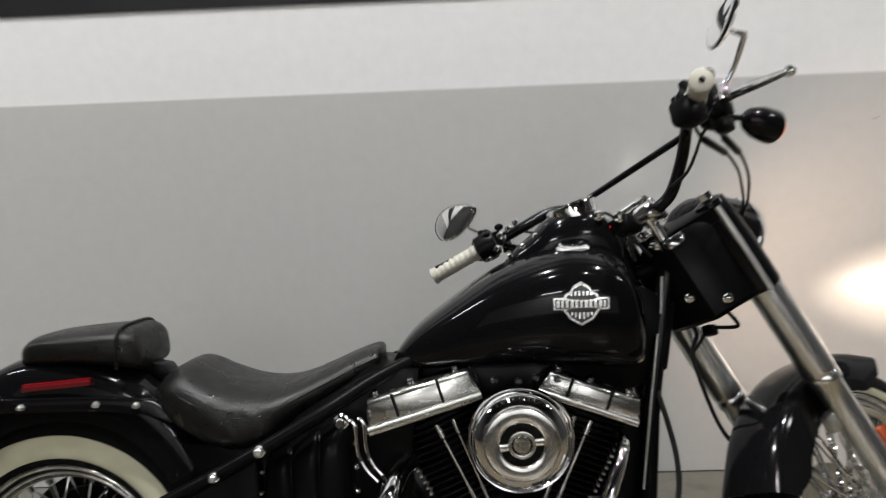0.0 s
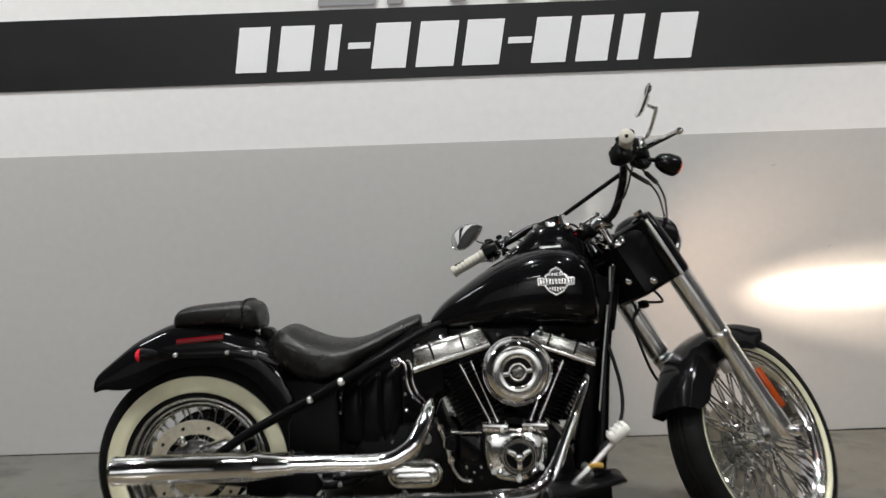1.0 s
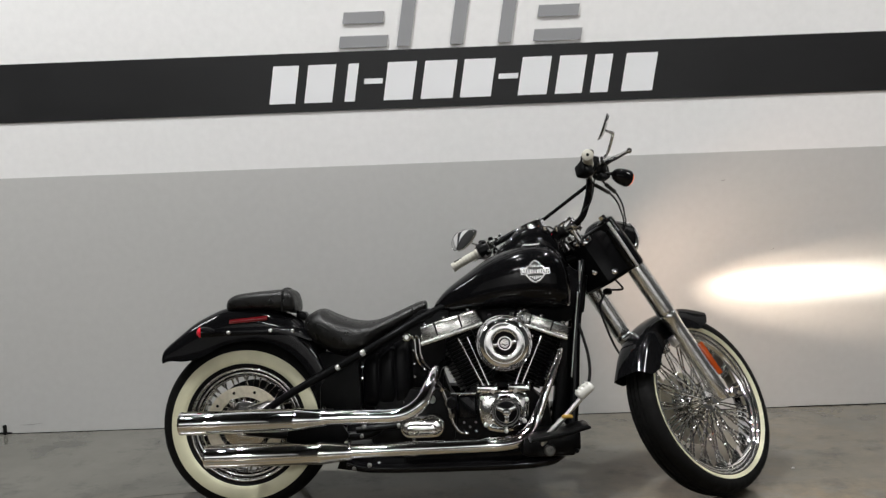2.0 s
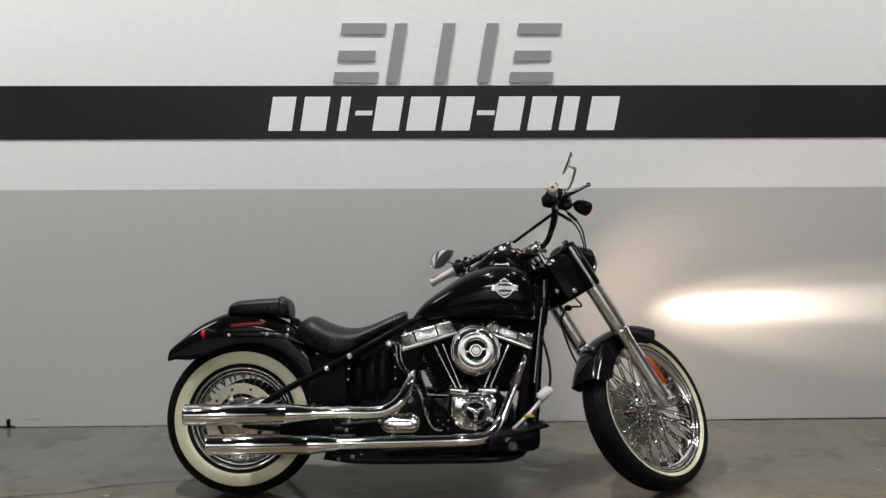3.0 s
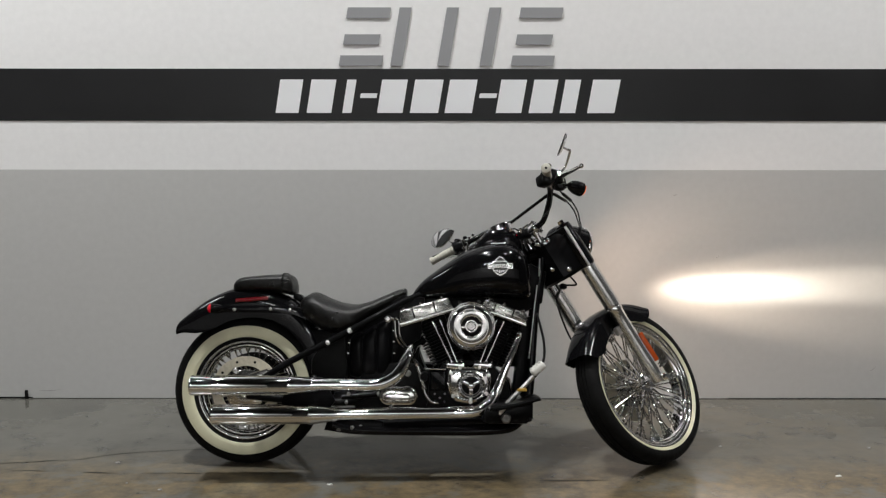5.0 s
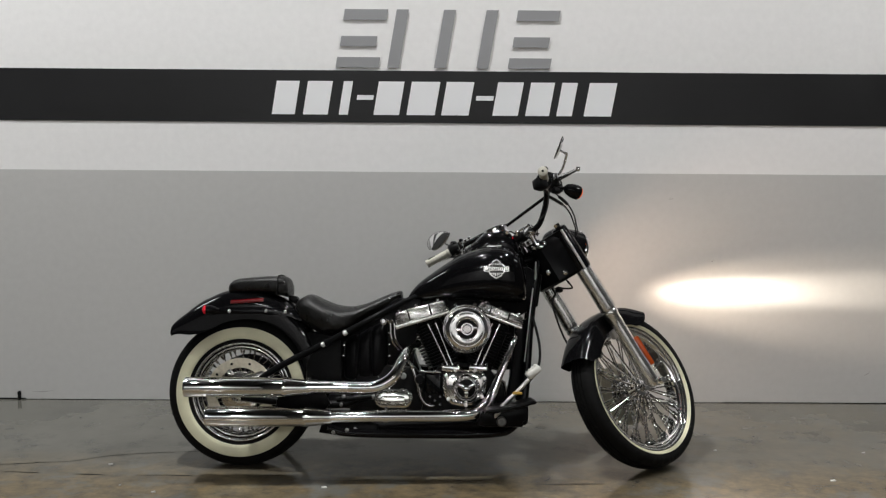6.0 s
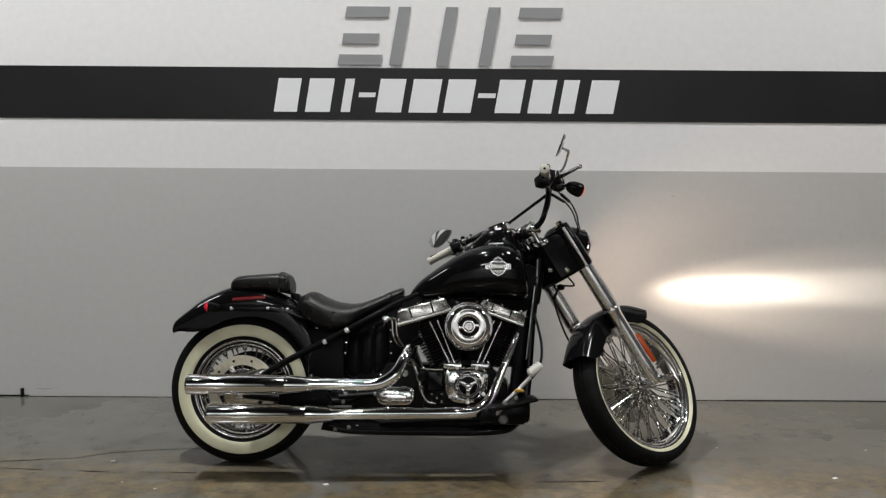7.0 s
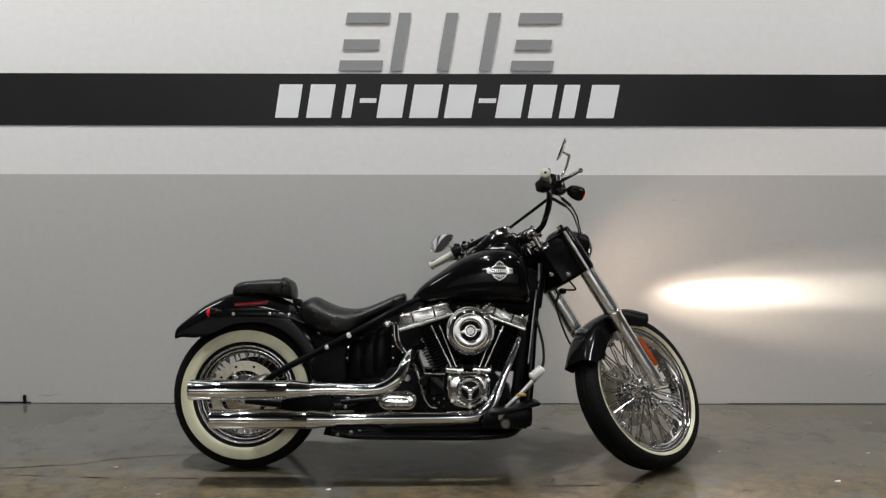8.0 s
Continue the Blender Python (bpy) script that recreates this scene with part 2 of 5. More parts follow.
def lathe(bm, profile, seg=48, centre=(0, 0, 0), axis=(0, 1, 0), closed=False):
    """Turns (along, radius) points round an axis through centre."""
    ax = Vector(axis).normalized()
    u = ax.orthogonal().normalized()
    w = ax.cross(u)
    c = Vector(centre)
    rings = []
    for i in range(seg):
        a = 2 * math.pi * i / seg
        d = u * math.cos(a) + w * math.sin(a)
        rings.append([bm.verts.new(c + ax * s + d * max(r, 0.0004)) for s, r in profile])
    n = len(profile)
    for i in range(seg):
        a, b = rings[i], rings[(i + 1) % seg]
        for k in range(n if closed else n - 1):
            j = (k + 1) % n
            bm.faces.new((a[k], a[j], b[j], b[k]))
    return bm


def curve_points(pts, steps=8):
    """A smooth line through the points."""
    p = [Vector(q) for q in pts]
    if len(p) < 3:
        return p
    p = [p[0] * 2 - p[1]] + p + [p[-1] * 2 - p[-2]]
    out = []
    for i in range(1, len(p) - 2):
        for k in range(steps):
            t = k / steps
            a, b, c, d = p[i - 1], p[i], p[i + 1], p[i + 2]
            out.append(0.5 * ((2 * b) + (c - a) * t + (2 * a - 5 * b + 4 * c - d) * t * t + (3 * b - a - 3 * c + d) * t ** 3))
    return out + [p[-2]]


def tube(bm, pts, r, seg=12, smooth=True, steps=8, caps=True):
    line = curve_points(pts, steps) if smooth else [Vector(q) for q in pts]
    n = len(line)
    radii = r if isinstance(r, (list, tuple)) else [r, r]
    rings = []
    up = None
    for i, p in enumerate(line):
        d = (line[min(i + 1, n - 1)] - line[max(i - 1, 0)]).normalized()
        up = d.orthogonal().normalized() if up is None else (up - d * up.dot(d)).normalized()
        side = d.cross(up)
        k = i / (n - 1) * (len(radii) - 1)
        j = min(int(k), len(radii) - 2)
        rad = radii[j] + (radii[j + 1] - radii[j]) * (k - j)
        rings.append([p + (up * math.cos(2 * math.pi * s / seg) + side * math.sin(2 * math.pi * s / seg)) * rad for s in range(seg)])
    return skin(bm, rings, caps=caps)


def superring(x, zt, zb, w, power=2.6, n=28, y0=0.0):
    """A rounded cross-section across the length."""
    pts = []
    zc, h = (zt + zb) / 2, (zt - zb) / 2
    for i in range(n):
        a = 2 * math.pi * i / n
        c, s = math.cos(a), math.sin(a)
        pts.append(Vector((x, y0 + w * math.copysign(abs(c) ** (2 / power), c), zc + h * math.copysign(abs(s) ** (2 / power), s))))
    return pts


def smooth_rows(rows, steps):
    r = np.array(rows, float)
    p = np.vstack([2 * r[0] - r[1], r, 2 * r[-1] - r[-2]])
    out = []
    for i in range(1, len(p) - 2):
        for k in range(steps):
            t = k / steps
            a, b, c, d = p[i - 1:i + 3]
            out.append(0.5 * (2 * b + (c - a) * t + (2 * a - 5 * b + 4 * c - d) * t * t + (3 * b - a - 3 * c + d) * t ** 3))
    out.append(p[-2])
    return out


def slab(bm, outline, y0, y1, bevel=0.006):
    """A plate with this outline in x and z, between two depths, with eased edges."""
    c = sum((Vector((x, 0, z)) for x, z in outline), Vector()) / len(outline)

    def ring(y, inset):
        out = []
        n = len(outline)
        for i, (x, z) in enumerate(outline):
            a, b = Vector((outline[i - 1][0], 0, outline[i - 1][1])), Vector((outline[(i + 1) % n][0], 0, outline[(i + 1) % n][1]))
            p = Vector((x, 0, z))
            t = (b - a).normalized()
            nrm = Vector((-t.z, 0, t.x))
            if nrm.dot(c - p) < 0:
                nrm = -nrm
            q = p + nrm * inset
            out.append(Vector((q.x, y, q.z)))
        return out

    s = 1 if y1 > y0 else -1
    return skin(bm, [ring(y0, bevel), ring(y0 + s * bevel * 0.3, bevel * 0.3), ring(y0 + s * bevel, 0), ring(y1 - s * bevel, 0), ring(y1 - s * bevel * 0.3, bevel * 0.3), ring(y1, bevel)])


def rounded(x0, x1, z0, z1, r, n=6):
    out = []
    for cx, cz, a0 in ((x1 - r, z1 - r, 0), (x0 + r, z1 - r, 90), (x0 + r, z0 + r, 180), (x1 - r, z0 + r, 270)):
        for i in range(n + 1):
            a = radians(a0 + 90 * i / n)
            out.append((cx + r * math.cos(a), cz + r * math.sin(a)))
    return out


def bolt(bm, p, r=0.009, axis=(0, -1, 0), h=0.01):
    return lathe(bm, [(-0.004, r * 1.35), (0, r * 1.35), (0.001, r), (h * 0.8, r), (h, r * 0.7), (h, 0)], 10, p, axis)


# ---- the place ----
WALL_Y = 1.08
X0, X1, Y0, ROOM_H = -6.5, 6.5, -8.5, 6.9
BAND_LO, BAND_HI, GREY_TOP, WHITE_TOP = 1.567, 1.847, 1.299, 2.6

bm = box(bmesh.new(), (X0 - 0.2, Y0 - 0.2, -0.2), (X1 + 0.2, WALL_Y + 0.25, 0))
thing("floor", bm, FLOOR, "worn grey epoxy concrete floor with brown scuffed patches", "floor", kind="structure")
bm = box(bmesh.new(), (X0, WALL_Y, GREY_TOP), (X1, WALL_Y + 0.2, WHITE_TOP))
thing("wall_north", bm, WALL_WHITE, "white painted upper part of the showroom wall", "wall", kind="structure")
# out of view; dark so the tank's upper curve reflects no white
bm = box(bmesh.new(), (X0, WALL_Y, WHITE_TOP), (X1, WALL_Y + 0.2, ROOM_H))
thing("wall_north_top", bm, DARK_WALL, "unseen top of the wall, dark to keep the tank's reflections black", "wall", kind="structure")
bm = box(bmesh.new(), (X0, WALL_Y - 0.001, 0), (X1, WALL_Y + 0.2, GREY_TOP))
thing("wall_north_lower", bm, WALL_GREY, "glossy grey painted lower part of the showroom wall", "wall", kind="structure")
bm = box(bmesh.new(), (X0, WALL_Y - 0.004, BAND_LO), (X1, WALL_Y - 0.0005, BAND_HI))
thing("trim", bm, BAND, "long black band painted along the wall", "trim", kind="structure")
# unseen side wall, darkened for what the left mirror reflects
bm = box(bmesh.new(), (X0 - 0.2, Y0, 0), (X0, WALL_Y + 0.2, ROOM_H))
thing("wall_west", bm, SIDE_WALL, "unseen plain side wall, near-black for the left mirror's reflection", "wall", kind="structure")
bm = box(bmesh.new(), (X1, Y0, 0), (X1 + 0.2, WALL_Y + 0.2, ROOM_H))
thing("wall_east", bm, DARK_WALL, "dim plain painted side wall", "wall", kind="structure")
# unseen back wall, banded white and dark to shape the chrome's reflections
bm = box(bmesh.new(), (X0 - 0.2, Y0 - 0.2, GREY_TOP), (X1 + 0.2, Y0, 3.4))
thing("wall_south", bm, WALL_WHITE, "unseen upper part of the back wall, white to show bright in the chrome", "wall", kind="structure")
bm = box(bmesh.new(), (X0 - 0.2, Y0 - 0.2, 3.4), (X1 + 0.2, Y0, ROOM_H))
thing("wall_south_top", bm, DARK_WALL, "unseen top of the back wall, dark for the chrome's reflections", "wall", kind="structure")
bm = box(bmesh.new(), (X0 - 0.2, Y0 - 0.2, 0), (X1 + 0.2, Y0 + 0.001, GREY_TOP))
thing("wall_south_lower", bm, DARK_WALL, "unseen lower part of the back wall, dim for the chrome's reflections", "wall", kind="structure")
bm = box(bmesh.new(), (X0 - 0.2, Y0 - 0.2, ROOM_H), (X1 + 0.2, WALL_Y + 0.2, ROOM_H + 0.2))
thing("ceiling", bm, ROOF, "dark roof deck over the showroom", "ceiling", kind="structure")

# housings for the lamps, all out of view
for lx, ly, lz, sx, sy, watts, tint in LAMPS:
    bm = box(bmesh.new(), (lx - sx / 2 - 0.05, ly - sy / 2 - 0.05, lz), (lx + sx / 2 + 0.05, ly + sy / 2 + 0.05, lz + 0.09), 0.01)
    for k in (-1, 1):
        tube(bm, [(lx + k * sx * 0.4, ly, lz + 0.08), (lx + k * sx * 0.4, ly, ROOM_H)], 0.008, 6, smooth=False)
    thing("unseen_ceiling_light", bm, FIXTURE, "white enamelled ceiling light hung on two rods, out of view", "light", "ceiling lights")


def slant(x, z, base):
    """Lettering leans to its right by about ten degrees."""
    return x + (z - base) * 0.17


def wall_shape(bm, x0, x1, z0, z1, base, y=WALL_Y - 0.006, thick=0.0025):
    q = [(slant(x0, z0, base), z0), (slant(x1, z0, base), z0), (slant(x1, z1, base), z1), (slant(x0, z1, base), z1)]
    return skin(bm, [[Vector((x, y + thick, z)) for x, z in q], [Vector((x, y, z)) for x, z in q]])


def floor_line(bm, pts, width, broken=True, z=0.0012):
    """A thin uneven strip lying along the floor."""
    line = curve_points([(x, y, z) for x, y in pts], 14)
    rings = []
    for k, p in enumerate(line):
        d = (line[min(k + 1, len(line) - 1)] - line[max(k - 1, 0)]).normalized()
        nrm = Vector((-d.y, d.x, 0))
        w = width * (max(0.04, 0.25 + 1.5 * noise.noise(p * 7)) if broken else 0.5 + 0.4 * noise.noise(p * 9))
        p = p + nrm * 0.012 * noise.noise(p * 4)
        rings.append([p - nrm * w, p + nrm * w])
    return skin(bm, rings, closed=False)


for pts, width, broken in (([(-3.3, -0.12), (-2.058, 0.08), (-1.933, 0.109), (-1.787, 0.125), (-1.679, 0.177), (-1.574, 0.208), (-1.364, 0.248), (-1.1, 0.262), (-0.8, 0.265)], 0.0042, False),
                   ([(-2.5, 0.01), (-2.05, 0.0), (-1.8, -0.017), (-1.594, -0.033), (-1.347, -0.036), (-1.186, -0.04), (-0.998, -0.057), (-0.752, -0.066), (-0.627, -0.083), (-0.457, -0.087)], 0.0052, True),
                   ([(0.05, -0.115), (0.233, -0.114), (0.317, -0.113), (0.511, -0.111), (0.7, -0.118)], 0.0040, True)):
    thing("floor_crack", floor_line(bmesh.new(), pts, width, broken), DARK, "thin dark crack across the epoxy floor", "crack", kind="structure")
# small scraps lying on the floor
for x, y, r, s in ((-1.297, -0.219, 0.016, 1), (-1.592, 0.087, 0.018, 2), (-1.461, -0.15, 0.009, 3), (1.592, -0.064, 0.022, 4), (-0.599, -0.162, 0.02, 5), (1.2, 0.3, 0.012, 6), (1.9, 0.28, 0.014, 7)):
    bm = bmesh.new()
    out = [(r * (0.55 + 0.45 * abs(noise.noise(Vector((s, k, 0.3))))) * math.cos(k * 0.7854), 0.4 * r * (0.5 + 0.5 * abs(noise.noise(Vector((s, k, 5.1))))) * math.sin(k * 0.7854)) for k in range(8)]
    skin(bm, [[Vector((x + a, y + c, 0.0005)) for a, c in out], [Vector((x + a * 0.8, y + c * 0.8, 0.004 + 0.003 * math.sin(2 * k))) for k, (a, c) in enumerate(out)]])
    thing("floor_scrap", bm, PLATE if s in (4, 5) else SCUFF, "small curled scrap lying on the epoxy floor", "scrap", "floor scraps")
# scuffs on the wall
for x0, z0, x1, z1 in ((1.15, 1.161, 1.175, 1.166), (2.30, 0.165, 2.335, 0.19), (-2.42, 0.046, -2.30, 0.052), (1.40, 0.812, 1.418, 0.822)):
    q = [Vector((x0, 0, z0)), Vector(((x0 + x1) / 2, 0, (z0 + z1) / 2 - 0.004)), Vector((x1, 0, z1))]
    rings = [[p + Vector((0, WALL_Y - 0.0022, -w)), p + Vector((0, WALL_Y - 0.0022, w))] for p, w in zip(curve_points(q, 4), (0.0005, 0.001, 0.0014, 0.0018, 0.002, 0.0018, 0.0014, 0.001, 0.0005))]
    thing("wall_scuff", skin(bmesh.new(), rings, closed=False), SCUFF, "faint dark scuff on the grey wall paint", "scuff", kind="structure")
for x0, x1, h in ((X0, -2.46, 0.009), (1.5, X1, 0.005), (-2.46, 1.5, 0.003)):
    thing("baseboard", box(bmesh.new(), (x0, WALL_Y - 0.0035, 0), (x1, WALL_Y - 0.001, h)), DARK, "open dark joint along the foot of the wall", "joint", kind="structure")


def empty(name, m, label, category, group=""):
    ob = new(name)
    ob.empty_display_size = 0.1
    ob.matrix_world = m
    return tagged(ob, label, category, group)


# the wall's sign: plain bars on the band, slanted plain shapes above it
number_row = empty("wall_sign", Matrix(), "row of white slanted bars on the black band", "sign")
for x0, x1, tall in ((-1.04, -0.915, 1), (-0.87, -0.735, 1), (-0.675, -0.625, 1), (-0.59, -0.5, 0), (-0.485, -0.345, 1), (-0.305, -0.15, 1), (-0.115, 0.035, 1),
                     (0.06, 0.155, 0), (0.165, 0.305, 1), (0.345, 0.475, 1), (0.515, 0.6, 1), (0.665, 0.815, 1)):
    z0, z1 = (1.609, 1.789) if tall else (1.69, 1.715)
    part("bar", wall_shape(bmesh.new(), x0, x1, z0, z1, 1.609), LETTER, number_row)
name_row = empty("wall_emblem", Matrix(), "grey slanted plain shapes on the white wall above the band", "sign")
for x0, x1, z0, z1 in ((-0.69, -0.456, 1.862, 1.918), (-0.685, -0.49, 1.975, 2.03), (-0.69, -0.456, 2.115, 2.172), (-0.41, -0.345, 1.862, 2.172), (-0.155, -0.09, 1.862, 2.172),
                       (0.075, 0.14, 1.862, 2.172), (0.245, 0.475, 1.862, 1.918), (0.25, 0.445, 1.975, 2.03), (0.245, 0.475, 2.115, 2.172)):
    part("shape", wall_shape(bmesh.new(), x0, x1, z0, z1, 1.862), GREY_LETTER, name_row)

# outlet plate on the wall
outlet = thing("wall_outlet", slab(bmesh.new(), rounded(-2.665, -2.585, 1.168, 1.285, 0.006, 3), WALL_Y - 0.009, WALL_Y - 0.0012, 0.003), PLATE,
               "white plastic wall outlet plate on the grey paint", "outlet")
for z in (1.2, 1.252):
    part("socket", slab(bmesh.new(), rounded(-2.642, -2.608, z - 0.015, z + 0.015, 0.008, 3), WALL_Y - 0.0115, WALL_Y - 0.0085, 0.001), DARK if z < 1.21 else PLATE, outlet)

# short black pin and the open joint along the foot of the wall
bm = box(bmesh.new(), (-2.497, WALL_Y - 0.02, 0.0), (-2.484, WALL_Y - 0.002, 0.05), 0.002)
thing("wall_stub", bm, DARK, "short black stub standing against the foot of the wall", "stub")

# ---- the motorcycle ----
bike = empty("motorcycle", BIKE, "black and chrome cruiser motorcycle with whitewall tyres leaning on its stand", "motorcycle")


def twisted(bm, a, b, r, steps):
    """A square bar twisted along its length."""
    d = (b - a).normalized()
    u = d.orthogonal().normalized()
    w = d.cross(u)
    rings = []
    for i in range(steps + 1):
        t = i / steps
        turn = radians(1700 * t)
        rings.append([a.lerp(b, t) + (u * math.cos(turn + math.pi / 2 * s) + w * math.sin(turn + math.pi / 2 * s)) * r for s in range(4)])
    return skin(bm, rings)


def wheel(name, axle, m, rim_pts, tyre_pts, white_pts, hub_pts, flange, nipple, count, spoke_r, cross, rim_label, twist=False):
    rim = part(name, lathe(bmesh.new(), rim_pts, 72, axle, closed=True), RIM, bike, rim_label, m)
    part("tyre", lathe(bmesh.new(), tyre_pts, 96, axle, closed=True), RUBBER, rim, "black rubber tyre")
    for sgn in (-1, 1):
        part("whitewall", lathe(bmesh.new(), [(sgn * s, r) for s, r in white_pts], 96, axle), CREAM, rim, "cream whitewall ring")
    part("hub", lathe(bmesh.new(), hub_pts, 32, axle), CHROME, rim, "chrome hub")
    rf, yf = flange
    rn, yn = nipple
    for sgn in (-1, 1):
        for hand in (-1, 1):
            a = Vector((rf, sgn * yf, 0))
            ang = hand * radians(cross)
            b = Vector((rn * math.cos(ang), sgn * yn, rn * math.sin(ang)))
            d = (b - a).normalized()
            bm = twisted(bmesh.new(), a, b - d * 0.022, spoke_r * 1.12, 46) if twist and (sgn > 0 or hand > 0) else tube(bmesh.new(), [a, b - d * 0.022], spoke_r * (0.85 if twist else 1.0), 6, smooth=False)
            tube(bm, [b - d * 0.024, b + d * 0.004], spoke_r * 2.2, 8, smooth=False)
            first = None
            for k in range(count):
                turn = Matrix.Translation(axle) @ Matrix.Rotation(2 * math.pi * (k + (0.5 if hand > 0 else 0) + (0.25 if sgn > 0 else 0)) / count, 4, "Y")
                if first is None:
                    first = part("spoke", bm, SPOKE, rim, m=turn, angle=22)
                else:
                    share(first, rim, turn)
    return rim


def beaded(half, inner):
    """A rim section from one side's outer curve, mirrored, and closed along the well."""
    return [(-y, r) for y, r in half] + [(y, r) for y, r in reversed(half)] + inner


def bead(y, r, rad, a0, a1, n=7):
    return [(y + rad * math.cos(radians(a0 + (a1 - a0) * k / n)), r + rad * math.sin(radians(a0 + (a1 - a0) * k / n))) for k in range(n + 1)]


REAR_RIM = beaded(bead(0.0615, 0.2150, 0.0058, 80, -75) + [(0.0555, 0.2070), (0.0465, 0.2055)] + bead(0.0480, 0.1985, 0.0050, 60, -80) + [(0.040, 0.192), (0.034, 0.188), (0.03, 0.182)],
                  [(0.05, 0.2205), (0.042, 0.212), (0.03, 0.203), (-0.03, 0.203), (-0.042, 0.212), (-0.05, 0.2205)])
TYRE_HALF = [(0.052, 0.214), (0.062, 0.226), (0.0705, 0.25), (0.0715, 0.27), (0.068, 0.29), (0.059, 0.307), (0.045, 0.3175), (0.030, 0.3225), (0.028, 0.317), (0.022, 0.3175), (0.02, 0.3245), (0.003, 0.3262), (0.002, 0.32)]


def both_sides(half, inner):
    return [(-s, r) for s, r in half] + [(s, r) for s, r in reversed(half)] + [(0.04, inner), (-0.04, inner)]


rear_wheel = wheel("rear_wheel", REAR_AXLE, None, REAR_RIM, both_sides([(s * 1.03, r + 0.007 * max(0, (r - 0.25) / 0.07)) for s, r in TYRE_HALF], 0.209), [(0.0690, 0.2345), (0.0718, 0.2370), (0.0744, 0.25), (0.0755, 0.271), (0.0738, 0.285), (0.0705, 0.2865)],
                   [(-0.09, 0), (-0.09, 0.028), (-0.06, 0.03), (-0.055, 0.05), (-0.048, 0.05), (-0.045, 0.03), (0.045, 0.03), (0.048, 0.05), (0.055, 0.05), (0.06, 0.03), (0.09, 0.028), (0.09, 0)],
                   (0.048, 0.048), (0.192, 0.012), 12, 0.0024, 30, "chrome laced rear wheel rim")
# dark bands painted for the black reflection between the chrome beads
for sgn in (-1, 1):
    part("rim_reflection", lathe(bmesh.new(), [(sgn * 0.0565, 0.2085), (sgn * 0.0545, 0.2065), (sgn * 0.0535, 0.2035), (sgn * 0.050, 0.2030)], 72, REAR_AXLE), DARK, rear_wheel, "dark band painted as the rim's black reflection")
# drilled rear disc and its caliper
part("brake_disc", lathe(bmesh.new(), [(-0.082, 0.107), (-0.082, 0.150), (-0.077, 0.150), (-0.077, 0.107)], 64, REAR_AXLE, closed=True), STEEL, rear_wheel, "brushed steel brake disc")
part("disc_carrier", lathe(bmesh.new(), [(-0.100, 0.0), (-0.100, 0.024), (-0.094, 0.030), (-0.090, 0.034), (-0.090, 0.048), (-0.086, 0.056), (-0.080, 0.064), (-0.080, 0.086), (-0.077, 0.090), (-0.072, 0.086), (-0.072, 0.0)], 40, REAR_AXLE), POLISH, rear_wheel)
for k in range(10):
    a = 2 * math.pi * k / 10
    p = REAR_AXLE + Vector((0.129 * math.cos(a), -0.0822, 0.129 * math.sin(a)))
    part("disc_hole", lathe(bmesh.new(), [(-0.0005, 0.006), (0.0006, 0.006), (0.0006, 0)], 10, p, (0, -1, 0)), DARK, rear_wheel)
bm = slab(bmesh.new(), [(-0.02, 0.36), (0.03, 0.41), (0.10, 0.43), (0.15, 0.41), (0.16, 0.37), (0.12, 0.345), (0.05, 0.33)], -0.125, -0.07, 0.01)
for k in range(5):
    a = 2 * math.pi * (k + 0.35) / 5
    tab = Matrix.Translation(REAR_AXLE) @ Matrix.Rotation(a, 4, "Y")
    part("disc_tab", box(bmesh.new(), (0.080, -0.084, -0.012), (0.112, -0.076, 0.012), 0.003, 1, tab), POLISH, rear_wheel)
    part("disc_bolt", bolt(bmesh.new(), tab @ Vector((0.104, -0.083, 0)), 0.006, h=0.006), CHROME, rear_wheel)
part("brake_caliper", bm, POLISH, bike, "polished rear brake caliper")

part("drive_pulley", lathe(bmesh.new(), [(0.078, 0.0), (0.078, 0.04), (0.084, 0.06), (0.084, 0.125), (0.080, 0.128), (0.080, 0.158), (0.108, 0.158), (0.108, 0.128), (0.100, 0.125), (0.100, 0.0)], 56, REAR_AXLE), SATIN, rear_wheel, "black belt pulley")
FRONT_RIM = beaded(bead(0.0435, 0.2845, 0.006, 80, -75) + [(0.040, 0.277)] + bead(0.0365, 0.2715, 0.005, 50, -80) + [(0.030, 0.264), (0.024, 0.256)],
                   [(0.036, 0.279), (0.026, 0.268), (-0.026, 0.268), (-0.036, 0.279)])
FRONT_HALF = [(0.044, 0.281), (0.052, 0.292), (0.0585, 0.305), (0.0615, 0.318), (0.060, 0.33), (0.052, 0.342), (0.038, 0.350), (0.024, 0.3535), (0.022, 0.348), (0.017, 0.3485), (0.015, 0.3548), (0.002, 0.356), (0.0015, 0.351)]
front_wheel = wheel("front_wheel", FRONT_AXLE, STEER, FRONT_RIM, both_sides(FRONT_HALF, 0.276), [(0.0515, 0.2900), (0.0552, 0.2945), (0.0592, 0.3010), (0.0606, 0.3040), (0.0582, 0.3055)],
                    [(-0.075, 0), (-0.075, 0.020), (-0.047, 0.022), (-0.044, 0.036), (-0.036, 0.038), (-0.03, 0.028), (0.03, 0.028), (0.036, 0.038), (0.044, 0.036), (0.047, 0.022), (0.075, 0.020), (0.075, 0)],
                    (0.034, 0.040), (0.262, 0.012), 17, 0.0034, 3.2, "chrome laced front wheel rim", True)
part("brake_disc", lathe(bmesh.new(), [(0.066, 0.085), (0.066, 0.146), (0.071, 0.146), (0.071, 0.085)], 64, FRONT_AXLE, closed=True), STEEL, front_wheel, "brushed steel brake disc")
